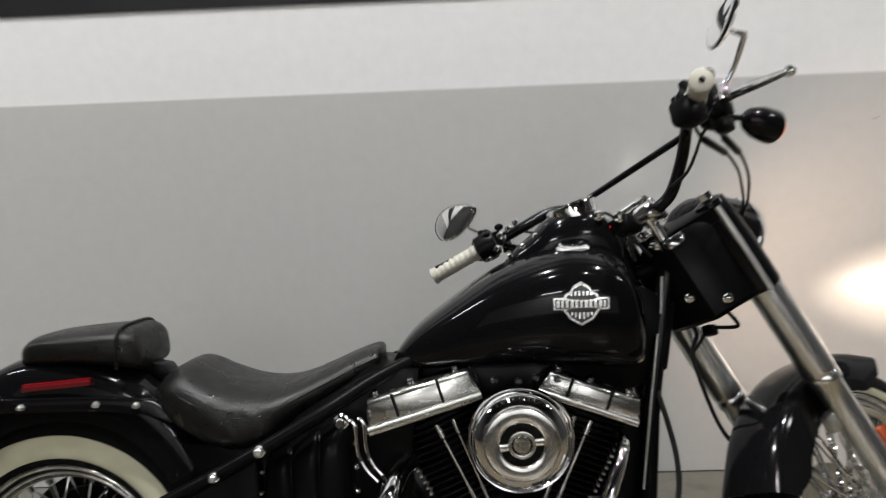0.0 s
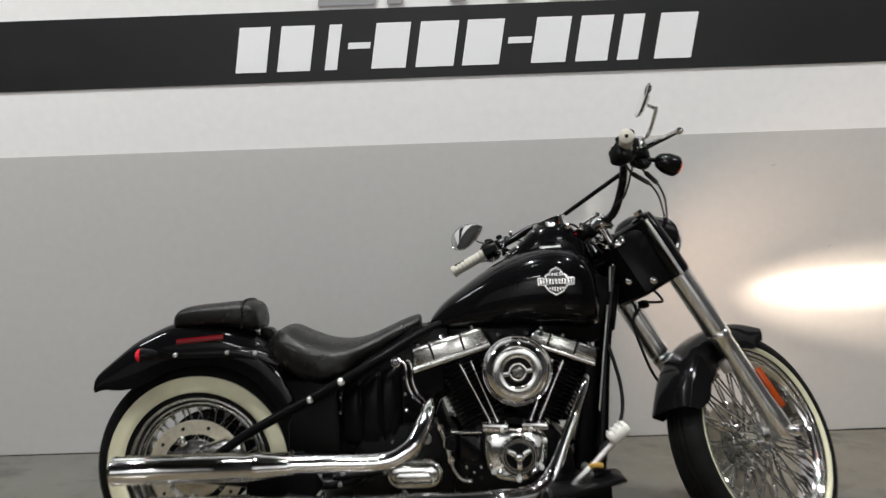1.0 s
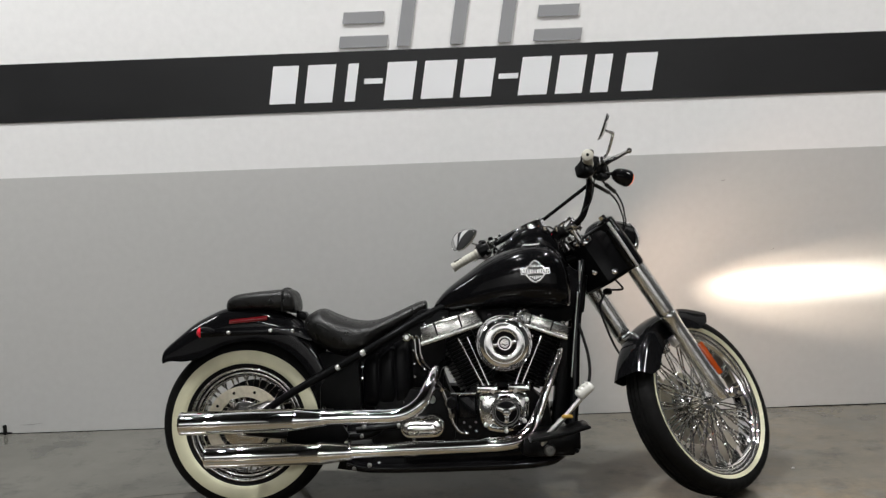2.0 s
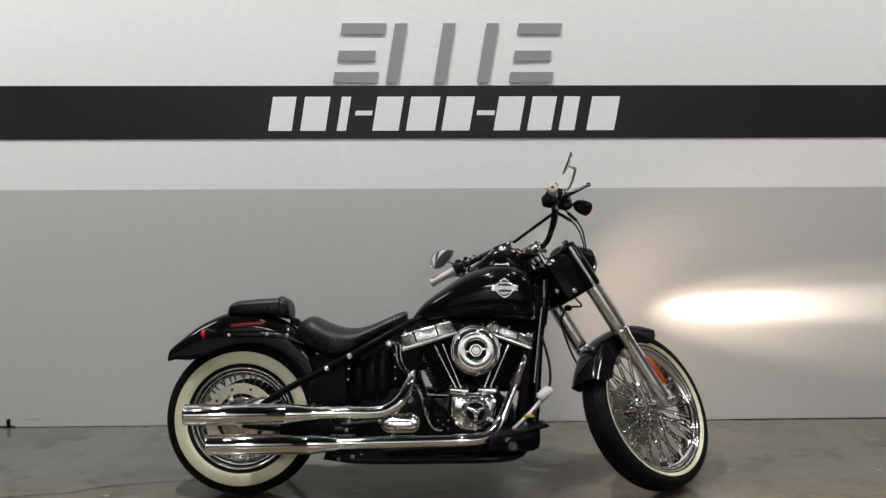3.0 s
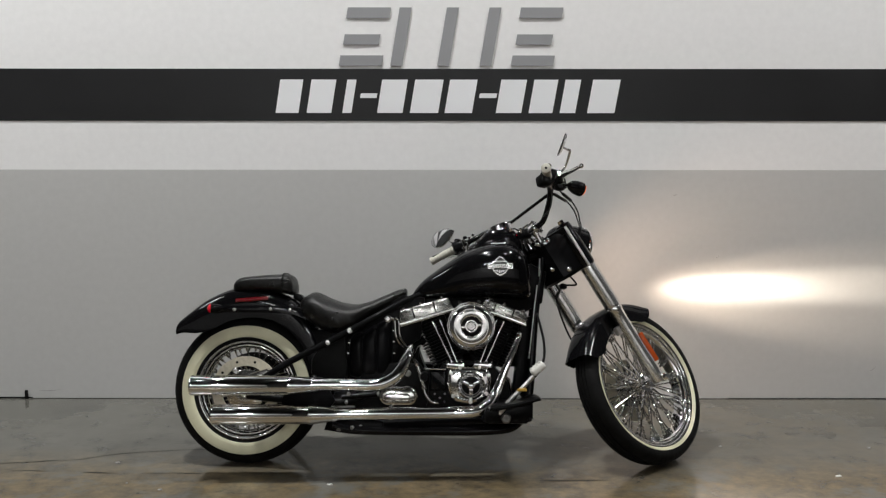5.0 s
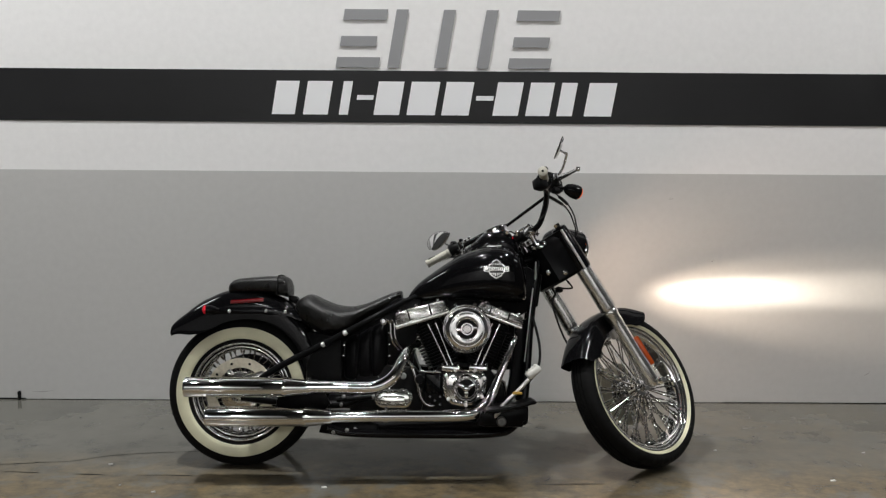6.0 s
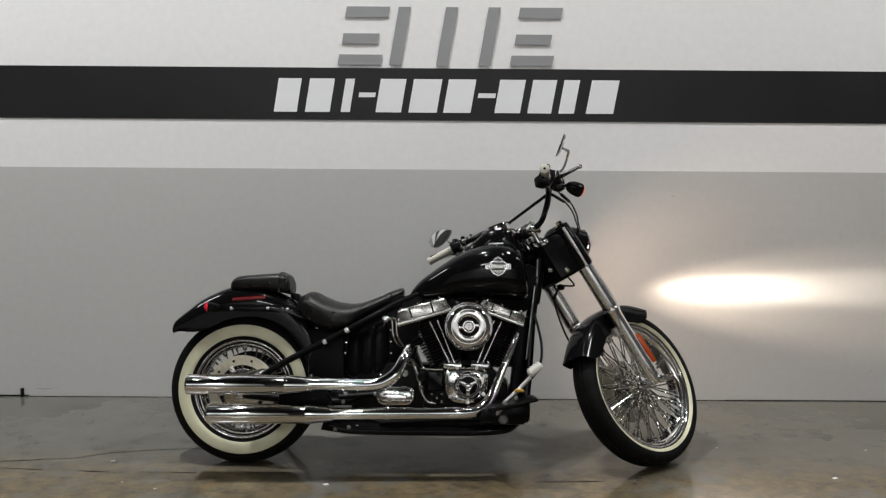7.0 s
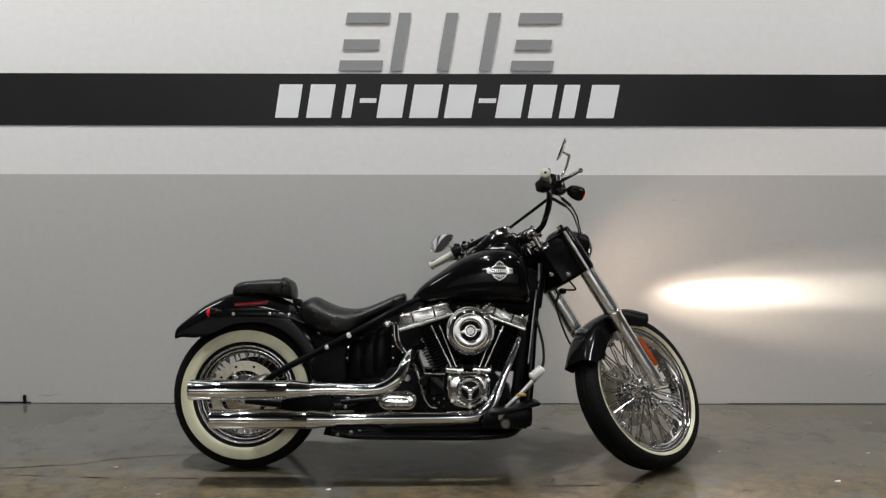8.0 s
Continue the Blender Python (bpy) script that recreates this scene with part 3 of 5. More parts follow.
part("disc_carrier", lathe(bmesh.new(), [(0.06, 0.03), (0.068, 0.09), (0.072, 0.09), (0.07, 0.03)], 32, FRONT_AXLE), CHROME, front_wheel)


# fenders
def fender(stations, half, thick=0.004):
    rows = smooth_rows(stations, 4)
    shape = [(1.0, 1.0), (0.8, 1.01), (0.55, 1.01), (0.32, 0.985), (0.16, 0.91), (0.07, 0.76), (0.02, 0.48), (0.0, 0.2)]
    full = [(k, -f) for k, f in shape] + [(k, f) for k, f in reversed(shape)]
    bm = bmesh.new()
    outer, inner = [], []
    for rx, rz, ex, ez in rows:
        r, e = Vector((rx, 0, rz)), Vector((ex, 0, ez))
        mid = e + (r - e) * 0.3
        outer.append([r + (e - r) * k + Vector((0, half * f, 0)) for k, f in full])
        inn = []
        for k, f in full:
            p = r + (e - r) * k
            p = p + (mid - p).normalized() * thick * (1 - k) if k < 0.99 else p
            inn.append(p + Vector((0, (half - thick) * f, 0)))
        inner.append(inn)
    rings = [o + list(reversed(i)) for o, i in zip(outer, inner)]
    return skin(bm, rings)


REAR_FENDER = [(-0.312, 0.600, -0.304, 0.580), (-0.311, 0.622, -0.29, 0.585), (-0.297, 0.644, -0.27, 0.588), (-0.246, 0.688, -0.225, 0.585), (-0.194, 0.729, -0.175, 0.592), (-0.142, 0.757, -0.125, 0.612), (-0.077, 0.783, -0.075, 0.638),
               (-0.011, 0.790, -0.01, 0.652), (0.067, 0.785, 0.055, 0.655), (0.132, 0.769, 0.115, 0.643), (0.197, 0.74, 0.17, 0.617), (0.237, 0.706, 0.205, 0.59), (0.29, 0.64, 0.25, 0.535),
               (0.33, 0.56, 0.28, 0.47), (0.35, 0.46, 0.30, 0.405)]
rear_fender = part("rear_fender", fender(REAR_FENDER, 0.1), GLOSS, bike, "gloss black rear fender", angle=60)
bm = slab(bmesh.new(), [(-0.17, 0.700), (-0.12, 0.709), (0.12, 0.709), (0.24, 0.700), (0.285, 0.66), (0.27, 0.645), (0.22, 0.672), (0.1, 0.678), (-0.11, 0.678), (-0.165, 0.686)], -0.114, -0.098, 0.004)
strut = part("fender_strut", bm, GLOSS, rear_fender, "gloss black fender strut")
# two bolts; the third, at x 0.201, stands in for a highlight
for x, z in ((-0.046, 0.691), (0.115, 0.693), (0.201, 0.689)):
    part("bolt", bolt(bmesh.new(), (x, -0.114, z), 0.0055), SILVER, bike, "bright steel bolt")
bm = slab(bmesh.new(), [(-0.17, 0.700), (0.24, 0.700), (0.285, 0.66), (0.27, 0.645), (0.22, 0.672), (-0.165, 0.68)], 0.104, 0.124, 0.005)
part("fender_strut", bm, GLOSS, rear_fender, "gloss black fender strut")
part("side_reflector", slab(bmesh.new(), [(-0.043, 0.722), (0.103, 0.733), (0.104, 0.750), (-0.042, 0.739)], -0.112, -0.098, 0.003), RED, rear_fender, "red side reflector strip")
for sgn in (-1, 1):
    body = part("rear_turn_signal", lathe(bmesh.new(), [(-0.042, 0), (-0.041, 0.009), (-0.028, 0.017), (0.0, 0.021), (0.012, 0.021)], 20, (-0.128, sgn * 0.155, 0.697), (-1, sgn * 0.3, 0)), GLOSS, rear_fender, "black bullet turn signal")
    part("signal_lens", lathe(bmesh.new(), [(0.010, 0.0205), (0.018, 0.0185), (0.024, 0.010), (0.026, 0)], 20, (-0.128, sgn * 0.155, 0.697), (-1, sgn * 0.3, 0)), RED_LENS, bike, "red signal lens")
    part("signal_stem", tube(bmesh.new(), [(-0.118, sgn * 0.10, 0.692), (-0.118, sgn * 0.14, 0.693)], 0.008, 10, smooth=False), SATIN, bike)

# front fender: an arc round the tyre
arc = []
for k in range(11):
    a = radians(76 + (165 - 76) * k / 10)
    flare = 0.012 * (k / 10) ** 2
    low = 0.29 if 0 < k < 10 else 0.33
    arc.append((FRONT_AXLE.x + (0.385 + flare) * math.cos(a), FRONT_AXLE.z + (0.385 + flare) * math.sin(a), FRONT_AXLE.x + low * math.cos(a), FRONT_AXLE.z + low * math.sin(a)))
part("front_fender", fender(arc, 0.078), GLOSS, bike, "gloss black front fender", STEER, angle=60)

# seat and pad
SEAT = [(0.236, 0.712, 0.70, 0.05), (0.245, 0.738, 0.665, 0.10), (0.27, 0.757, 0.64, 0.132), (0.307, 0.768, 0.615, 0.152), (0.36, 0.744, 0.588, 0.164), (0.42, 0.722, 0.578, 0.166), (0.484, 0.715, 0.598, 0.154),
        (0.54, 0.724, 0.648, 0.13), (0.6, 0.747, 0.682, 0.110), (0.66, 0.773, 0.712, 0.094), (0.70, 0.786, 0.733, 0.080), (0.712, 0.785, 0.742, 0.072), (0.716, 0.778, 0.752, 0.058)]


def creased(p):
    """Soft folds down the seat's skirt."""
    low = max(0.0, min(1.0, (0.735 - p.z) / 0.09)) * min(1.0, max(0.0, abs(p.y) / 0.1 - 0.4))
    fold = noise.noise(Vector((p.x * 26 + p.z * 17, p.y * 3, p.z * 9))) + 0.5 * noise.noise(Vector((p.x * 60, p.y * 9, p.z * 45)))
    return p + Vector((0, math.copysign(0.007 * low * fold, p.y), 0.0035 * low * fold))


seat = part("seat", skin(bmesh.new(), [[creased(p) for p in superring(x, a, b, w, 2.7, 64)] for x, a, b, w in smooth_rows(SEAT, 10)]), LEATHER, bike, "black leather solo seat", angle=70)
PAD = [(-0.066, 0.792, 0.776, 0.050), (-0.062, 0.806, 0.770, 0.070), (-0.050, 0.824, 0.768, 0.086), (-0.02, 0.837, 0.770, 0.098), (0.06, 0.845, 0.772, 0.106), (0.12, 0.849, 0.768, 0.109), (0.172, 0.850, 0.76, 0.106),
       (0.196, 0.838, 0.755, 0.098), (0.206, 0.81, 0.76, 0.085)]
for sgn in (-1, 1):
    line = [(x, sgn * w * 0.985, b + 0.62 * (a - b)) for x, a, b, w in SEAT[2:-1]]
    part("seat_seam", tube(bmesh.new(), line, 0.0022, 6), LEATHER, seat, "stitched seam")
pad = part("passenger_pad", skin(bmesh.new(), [superring(x, a, b, w, 3.6, 36) for x, a, b, w in smooth_rows(PAD, 4)]), LEATHER, bike, "black leather passenger pad", angle=60)
part("piping", tube(bmesh.new(), [(0.160, -0.107, 0.765), (0.163, -0.109, 0.81), (0.163, -0.095, 0.846), (0.163, 0, 0.854), (0.163, 0.095, 0.846), (0.163, 0.109, 0.81), (0.160, 0.107, 0.765)], 0.0035, 6), LEATHER, pad)
bm = slab(bmesh.new(), [(0.20, 0.765), (0.235, 0.757), (0.25, 0.735), (0.235, 0.72), (0.20, 0.74)], -0.03, 0.03, 0.004)
part("pad_bracket", bm, SATIN, bike)

# tank, console, emblem
TANK = [(0.742, 0.758, 0.742, 0.036), (0.756, 0.783, 0.737, 0.062), (0.795, 0.826, 0.735, 0.092), (0.862, 0.876, 0.738, 0.122), (0.951, 0.936, 0.741, 0.152), (1.027, 0.971, 0.742, 0.171), (1.104, 0.992, 0.740, 0.183), (1.167, 0.991, 0.736, 0.186), (1.218, 0.973, 0.732, 0.178), (1.250, 0.938, 0.735, 0.158), (1.268, 0.876, 0.750, 0.125), (1.275, 0.824, 0.780, 0.070)]
tank = part("fuel_tank", skin(bmesh.new(), [superring(x, a, b, w, 3.2, 52) for x, a, b, w in smooth_rows(TANK, 5)]), GLOSS, bike, "gloss black fuel tank", angle=70)
CONSOLE = [(0.985, 0.952, 0.900, 0.020), (1.010, 0.984, 0.910, 0.040), (1.050, 1.017, 0.920, 0.054), (1.090, 1.054, 0.930, 0.062), (1.148, 1.074, 0.930, 0.066), (1.190, 1.068, 0.930, 0.064), (1.225, 1.030, 0.920, 0.056), (1.263, 0.967, 0.880, 0.040), (1.280, 0.902, 0.850, 0.030)]
console = part("console", skin(bmesh.new(), [superring(x, a, b, w, 2.8, 28) for x, a, b, w in smooth_rows(CONSOLE, 4)]), GLOSS, bike, "gloss black tank console", angle=70)
dial_axis = Vector((-0.36, 0, 0.93)).normalized()
dial = part("speedometer", lathe(bmesh.new(), [(-0.03, 0.053), (0.006, 0.056), (0.013, 0.054), (0.013, 0.049), (0.009, 0.047)], 36, (1.14, 0, 1.068), dial_axis), CHROME, console, "chrome speedometer bezel")
part("dial", lathe(bmesh.new(), [(0.009, 0.048), (0.0095, 0)], 36, (1.14, 0, 1.068), dial_axis), SPEEDO, console, "dark dial face")
for k in range(5):
    part("console_bolt", bolt(bmesh.new(), (1.0 + 0.028 * k, -0.04, 0.972 + 0.021 * k), 0.005, (-0.3, -0.4, 0.85), 0.006), CHROME, console)
cap_axis = Vector((-0.1, -0.35, 0.93)).normalized()
part("fuel_cap", lathe(bmesh.new(), [(-0.012, 0.036), (0.0, 0.038), (0.004, 0.037), (0.007, 0.030), (0.008, 0)], 28, (1.13, -0.085, 0.99), cap_axis), CHROME, tank, "chrome fuel cap")
part("fuel_cap", lathe(bmesh.new(), [(-0.012, 0.036), (0.0, 0.038), (0.004, 0.037), (0.007, 0.030), (0.008, 0)], 28, (1.13, 0.085, 0.99), Vector((-0.1, 0.35, 0.93)).normalized()), CHROME, tank, "chrome fuel cap")
# plain shield with a bar across it, laid on the curve of the tank
TANK_ROWS = smooth_rows(TANK, 5)


def tank_side(x, z):
    """How far the tank's side stands out at a point."""
    xs = [r[0] for r in TANK_ROWS]
    zt, zb, w = (np.interp(x, xs, [r[k] for r in TANK_ROWS]) for k in (1, 2, 3))
    u = min(0.98, abs(z - (zt + zb) / 2) / ((zt - zb) / 2))
    return w * (1 - u ** 3.2) ** (1 / 3.2)


def on_tank(bm, outline, rise):
    """A thin raised shape on the tank's right side."""
    cx, cz = sum(p[0] for p in outline) / len(outline), sum(p[1] for p in outline) / len(outline)
    rings = []
    for s, h in ((1.0, -0.003), (1.0, rise * 0.7), (0.97, rise), (0.5, rise), (0.05, rise)):
        rings.append([Vector((cx + (x - cx) * s, -tank_side(cx + (x - cx) * s, cz + (z - cz) * s) - h, cz + (z - cz) * s)) for x, z in outline])
    return skin(bm, rings)


shield = [(1.101, 0.868), (1.096, 0.884), (1.104, 0.902), (1.113, 0.907), (1.117, 0.917), (1.131, 0.926), (1.145, 0.917), (1.149, 0.907), (1.158, 0.902), (1.166, 0.884), (1.161, 0.868), (1.150, 0.850), (1.131, 0.838), (1.112, 0.850)]
shield = [(1.131 + (x - 1.131) * 1.18, z) for x, z in shield]
part("tank_emblem", on_tank(bmesh.new(), shield, 0.004), EMBLEM, tank, "silver shield-shaped tank emblem", angle=30)
inner = [(1.131 + (x - 1.131) * 0.86, 0.882 + (z - 0.882) * 0.86) for x, z in shield]
part("emblem_field", on_tank(bmesh.new(), inner, 0.0046), EMBLEM_DARK, tank, "dark field of the emblem", angle=30)
part("emblem_bar", on_tank(bmesh.new(), rounded(1.075, 1.187, 0.870, 0.895, 0.003, 3), 0.006), EMBLEM, tank, "silver bar across the emblem", angle=30)
part("bar_field", on_tank(bmesh.new(), rounded(1.0785, 1.1835, 0.8735, 0.8915, 0.002, 3), 0.0064), EMBLEM_DARK, tank, "dark field of the bar", angle=30)
# plain bars stand for the lettering on the emblem
for k in range(11):
    x = 1.0815 + 0.0092 * k
    part("emblem_mark", on_tank(bmesh.new(), rounded(x, x + (0.0055 if k % 3 else 0.0068), 0.8755, 0.8895, 0.0008, 1), 0.0070), EMBLEM, tank)
for k in range(6):
    x = 1.1115 + 0.0078 * k
    part("emblem_mark", on_tank(bmesh.new(), rounded(x - 0.0024, x + 0.0024, 0.8985, 0.9085 - 7 * (x - 1.131) ** 2, 0.0006, 1), 0.0052), EMBLEM, tank)
    part("emblem_mark", on_tank(bmesh.new(), rounded(x - 0.0026, x + 0.0026, 0.8500 + abs(x - 1.131) * 0.5, 0.8660, 0.0006, 1), 0.0052), EMBLEM, tank)

part("tank_bolt", lathe(bmesh.new(), [(-0.10, 0.010), (0.0, 0.013), (0.006, 0.013), (0.007, 0.009), (0.003, 0.007), (0.003, 0.003), (0.006, 0.0025), (0.006, 0)], 20, (1.256, -0.10, 0.760), (0, -1, 0)), CHROME, bike, "chrome ringed tank bolt")

# frame
for sgn in (-1, 1):
    y = 0.15 * sgn
    bm = tube(bmesh.new(), [(0.40, y, 0.19), (0.5, y, 0.168), (0.8, y, 0.163), (1.1, y * 0.95, 0.165), (1.21, y * 0.7, 0.19), (1.262, y * 0.5, 0.295), (1.293, y * 0.33, 0.65), (1.316, y * 0.25, 0.80), (1.335, y * 0.2, 0.93)], 0.019, 12)
    part("frame_rail", bm, GLOSS, bike, "gloss black frame tube")
    bm = tube(bmesh.new(), [(0.02, y * 0.75, 0.335), (0.10, y * 0.9, 0.395), (0.205, y, 0.461), (0.378, y * 1.06, 0.549), (0.473, y * 1.06, 0.6), (0.60, y * 0.95, 0.668), (0.726, y * 0.6, 0.735), (0.9, y * 0.3, 0.80), (1.32, y * 0.1, 0.94)], 0.015, 12)
    part("seat_stay", bm, FRAME, bike, "gloss black seat stay tube")
    bm = tube(bmesh.new(), [(0.02, y * 0.8, 0.315), (0.2, y * 0.95, 0.30), (0.45, y, 0.29), (0.56, y * 0.8, 0.33)], 0.018, 10)
    part("swingarm", bm, SATIN, bike, "satin black swingarm")
for x, z, r in ((0.378, 0.549, 0.0085), (0.473, 0.600, 0.0095)):
    part("bolt", bolt(bmesh.new(), (x, -0.172, z), r, h=0.014), SILVER, bike, "bright steel bolt")
part("swingarm_bridge", box(bmesh.new(), (0.40, -0.14, 0.27), (0.5, 0.14, 0.33), 0.01), SATIN, bike)
part("steering_head", lathe(bmesh.new(), [(-0.12, 0), (-0.12, 0.034), (-0.1, 0.04), (0.06, 0.04), (0.08, 0.034), (0.08, 0)], 24, (1.352, 0, 0.94), AXIS), GLOSS, bike, "gloss black steering head")
bm = slab(bmesh.new(), [(0.36, 0.165), (0.46, 0.15), (0.62, 0.15), (0.62, 0.2), (0.5, 0.24), (0.38, 0.23)], -0.14, 0.14, 0.008)
part("lower_bracket", bm, SATIN, bike)
for x in (0.46, 0.52):
    part("bolt", bolt(bmesh.new(), (x, -0.142, 0.18), 0.007), DULL, bike, "bright steel bolt")

# black covers under the seat
OIL = [(0.462, 0.54, 0.40, 0.07), (0.468, 0.57, 0.39, 0.118), (0.485, 0.59, 0.385, 0.136), (0.515, 0.60, 0.38, 0.142), (0.528, 0.60, 0.38, 0.133), (0.540, 0.605, 0.38, 0.142), (0.575, 0.63, 0.38, 0.145),
       (0.588, 0.635, 0.38, 0.136), (0.600, 0.64, 0.38, 0.145), (0.632, 0.655, 0.385, 0.138), (0.652, 0.65, 0.395, 0.112), (0.662, 0.62, 0.42, 0.07)]
part("oil_tank", skin(bmesh.new(), [superring(x, a, b, w, 4.0, 32) for x, a, b, w in smooth_rows(OIL, 4)]), SATIN, bike, "satin black ribbed oil tank", angle=70)
for x, z in ((0.466, 0.545), (0.463, 0.50), (0.663, 0.60), (0.664, 0.55), (0.665, 0.50), (0.62, 0.405)):
    part("cover_bolt", bolt(bmesh.new(), (x, -0.128, z), 0.0042, h=0.006), CHROME, bike, "small chrome bolt")
bm = slab(bmesh.new(), [(0.30, 0.375), (0.455, 0.375), (0.462, 0.45), (0.455, 0.575), (0.40, 0.555), (0.33, 0.52), (0.30, 0.47)], -0.128, 0.128, 0.012)
part("side_cover", bm, CASE, bike, "satin black side cover")

# dark inner structure behind the covers, black slabs added to fill see-through gaps
bm = slab(bmesh.new(), [(0.26, 0.60), (0.30, 0.38), (0.50, 0.33), (0.68, 0.33), (0.77, 0.42), (0.775, 0.50), (0.79, 0.66), (0.80, 0.745), (0.70, 0.755), (0.55, 0.67), (0.40, 0.60)], -0.095, 0.095, 0.01)
part("battery_box", bm, SATIN, bike, "black battery box under the seat")
bm = slab(bmesh.new(), [(0.74, 0.70), (0.80, 0.66), (1.22, 0.66), (1.33, 0.72), (1.35, 0.86), (1.28, 0.90), (0.90, 0.80), (0.76, 0.76)], -0.05, 0.05, 0.01)
part("backbone", bm, SATIN, bike, "black frame backbone under the tank")
bm = slab(bmesh.new(), [(0.46, 0.24), (0.56, 0.20), (1.16, 0.19), (1.22, 0.26), (1.2, 0.36), (1.12, 0.42), (0.80, 0.44), (0.54, 0.44), (0.47, 0.36)], 0.13, 0.21, 0.03)
part("primary_cover", bm, GLOSS, bike, "gloss black primary cover")
bm = slab(bmesh.new(), [(0.93, 0.46), (1.05, 0.46), (1.12, 0.62), (1.10, 0.70), (0.88, 0.70), (0.86, 0.62)], 0.07, 0.14, 0.02)
part("horn_cover", bm, GLOSS, bike, "black horn cover between the cylinders")
bm = slab(bmesh.new(), [(1.185, 0.22), (1.245, 0.22), (1.27, 0.45), (1.285, 0.66), (1.23, 0.66), (1.21, 0.45)], -0.04, 0.04, 0.008)
part("regulator", bm, SATIN, bike, "black regulator between the downtubes")
bm = slab(bmesh.new(), [(0.92, 0.60), (1.08, 0.60), (1.13, 0.70), (1.10, 0.745), (0.9, 0.745), (0.87, 0.70)], -0.06, 0.06, 0.01)
part("intake_manifold", bm, SATIN, bike, "black intake manifold")
bm = slab(bmesh.new(), [(0.62, 0.44), (0.80, 0.43), (0.775, 0.50), (0.72, 0.56), (0.66, 0.60)], -0.09, 0.10, 0.008)
part("gearbox_top", bm, CASE, bike, "black gearbox top cover")
bm = slab(bmesh.new(), [(0.42, 0.155), (0.60, 0.15), (1.14, 0.15), (1.2, 0.19), (1.2, 0.235), (0.8, 0.235), (0.5, 0.235)], -0.128, 0.128, 0.008)
part("lower_frame", bm, GLOSS, bike, "black lower frame and sump")

# added black plate, darkens the see-through gap by the front cylinder
bm = slab(bmesh.new(), [(1.09, 0.43), (1.235, 0.43), (1.275, 0.66), (1.13, 0.67)], 0.0, 0.06, 0.008)
part("gap_plate", bm, SATIN, bike, "black plate added to close the gap ahead of the front cylinder")
# engine
bm = slab(bmesh.new(), [(0.83, 0.20), (1.14, 0.20), (1.185, 0.27), (1.17, 0.37), (1.10, 0.45), (0.99, 0.475), (0.88, 0.45), (0.82, 0.36), (0.80, 0.26)], -0.125, 0.125, 0.015)
engine = part("engine_case", bm, CASE, bike, "wrinkle black engine case")
bm = slab(bmesh.new(), [(0.50, 0.22), (0.80, 0.21), (0.82, 0.30), (0.82, 0.40), (0.78, 0.45), (0.62, 0.46), (0.52, 0.42), (0.48, 0.32)], -0.13, 0.15, 0.02)
gearbox = part("gearbox", bm, CASE, bike, "wrinkle black gearbox")
bm = slab(bmesh.new(), rounded(0.604, 0.772, 0.276, 0.362, 0.041, 8), -0.205, -0.12, 0.02)
cover = part("gearbox_cover", bm, CAST_CHROME, bike, "chrome gearbox side cover", angle=60)
part("cover_window", slab(bmesh.new(), rounded(0.628, 0.742, 0.292, 0.333, 0.02, 6), -0.212, -0.2, 0.006), RING, bike, "polished cover face", angle=60)


# cam cover with a round centre
cam_line = [(0.897, 0.42), (0.915, 0.445), (0.96, 0.452), (1.03, 0.452), (1.075, 0.44), (1.094, 0.41), (1.09, 0.345), (1.07, 0.305), (1.03, 0.285), (0.985, 0.28), (0.935, 0.29), (0.905, 0.325), (0.897, 0.37)]
cam_cover = part("cam_cover", slab(bmesh.new(), cam_line, -0.185, -0.11, 0.022), CAST_CHROME, bike, "chrome cam cover", angle=60)
part("cam_boss", lathe(bmesh.new(), [(0, 0.062), (0.012, 0.06), (0.02, 0.052), (0.02, 0.046), (0.014, 0.043), (0.014, 0.0)], 40, (1.002, -0.18, 0.365), (0, -1, 0)), CAST_CHROME, bike, "chrome timing cover")
part("cam_disc", lathe(bmesh.new(), [(0, 0.040), (0.003, 0.039), (0.004, 0.034), (0.004, 0)], 32, (1.002, -0.194, 0.365), (0, -1, 0)), SATIN, bike, "black timing disc")
for k in range(3):
    arm = Matrix.Translation((1.002, -0.197, 0.365)) @ Matrix.Rotation(radians(90 + 120 * k), 4, "Y")
    part("timing_arm", box(bmesh.new(), (0.0, -0.009, -0.009), (0.040, 0.0, 0.009), 0.004, 2, arm), CAST_CHROME, bike, "chrome arm across the timing disc")
part("timing_boss", lathe(bmesh.new(), [(0, 0.016), (0.012, 0.015), (0.016, 0.010), (0.016, 0)], 24, (1.002, -0.196, 0.365), (0, -1, 0)), CAST_CHROME, bike, "chrome timing boss")
for dx, dz in ((-0.085, 0.05), (-0.045, 0.075), (0.04, 0.075), (0.08, 0.04), (0.07, -0.04), (0.0, -0.075), (-0.075, -0.05)):
    part("bolt", bolt(bmesh.new(), (1.0 + dx, -0.184, 0.368 + dz), 0.006, h=0.008), SILVER, bike, "bright steel bolt")



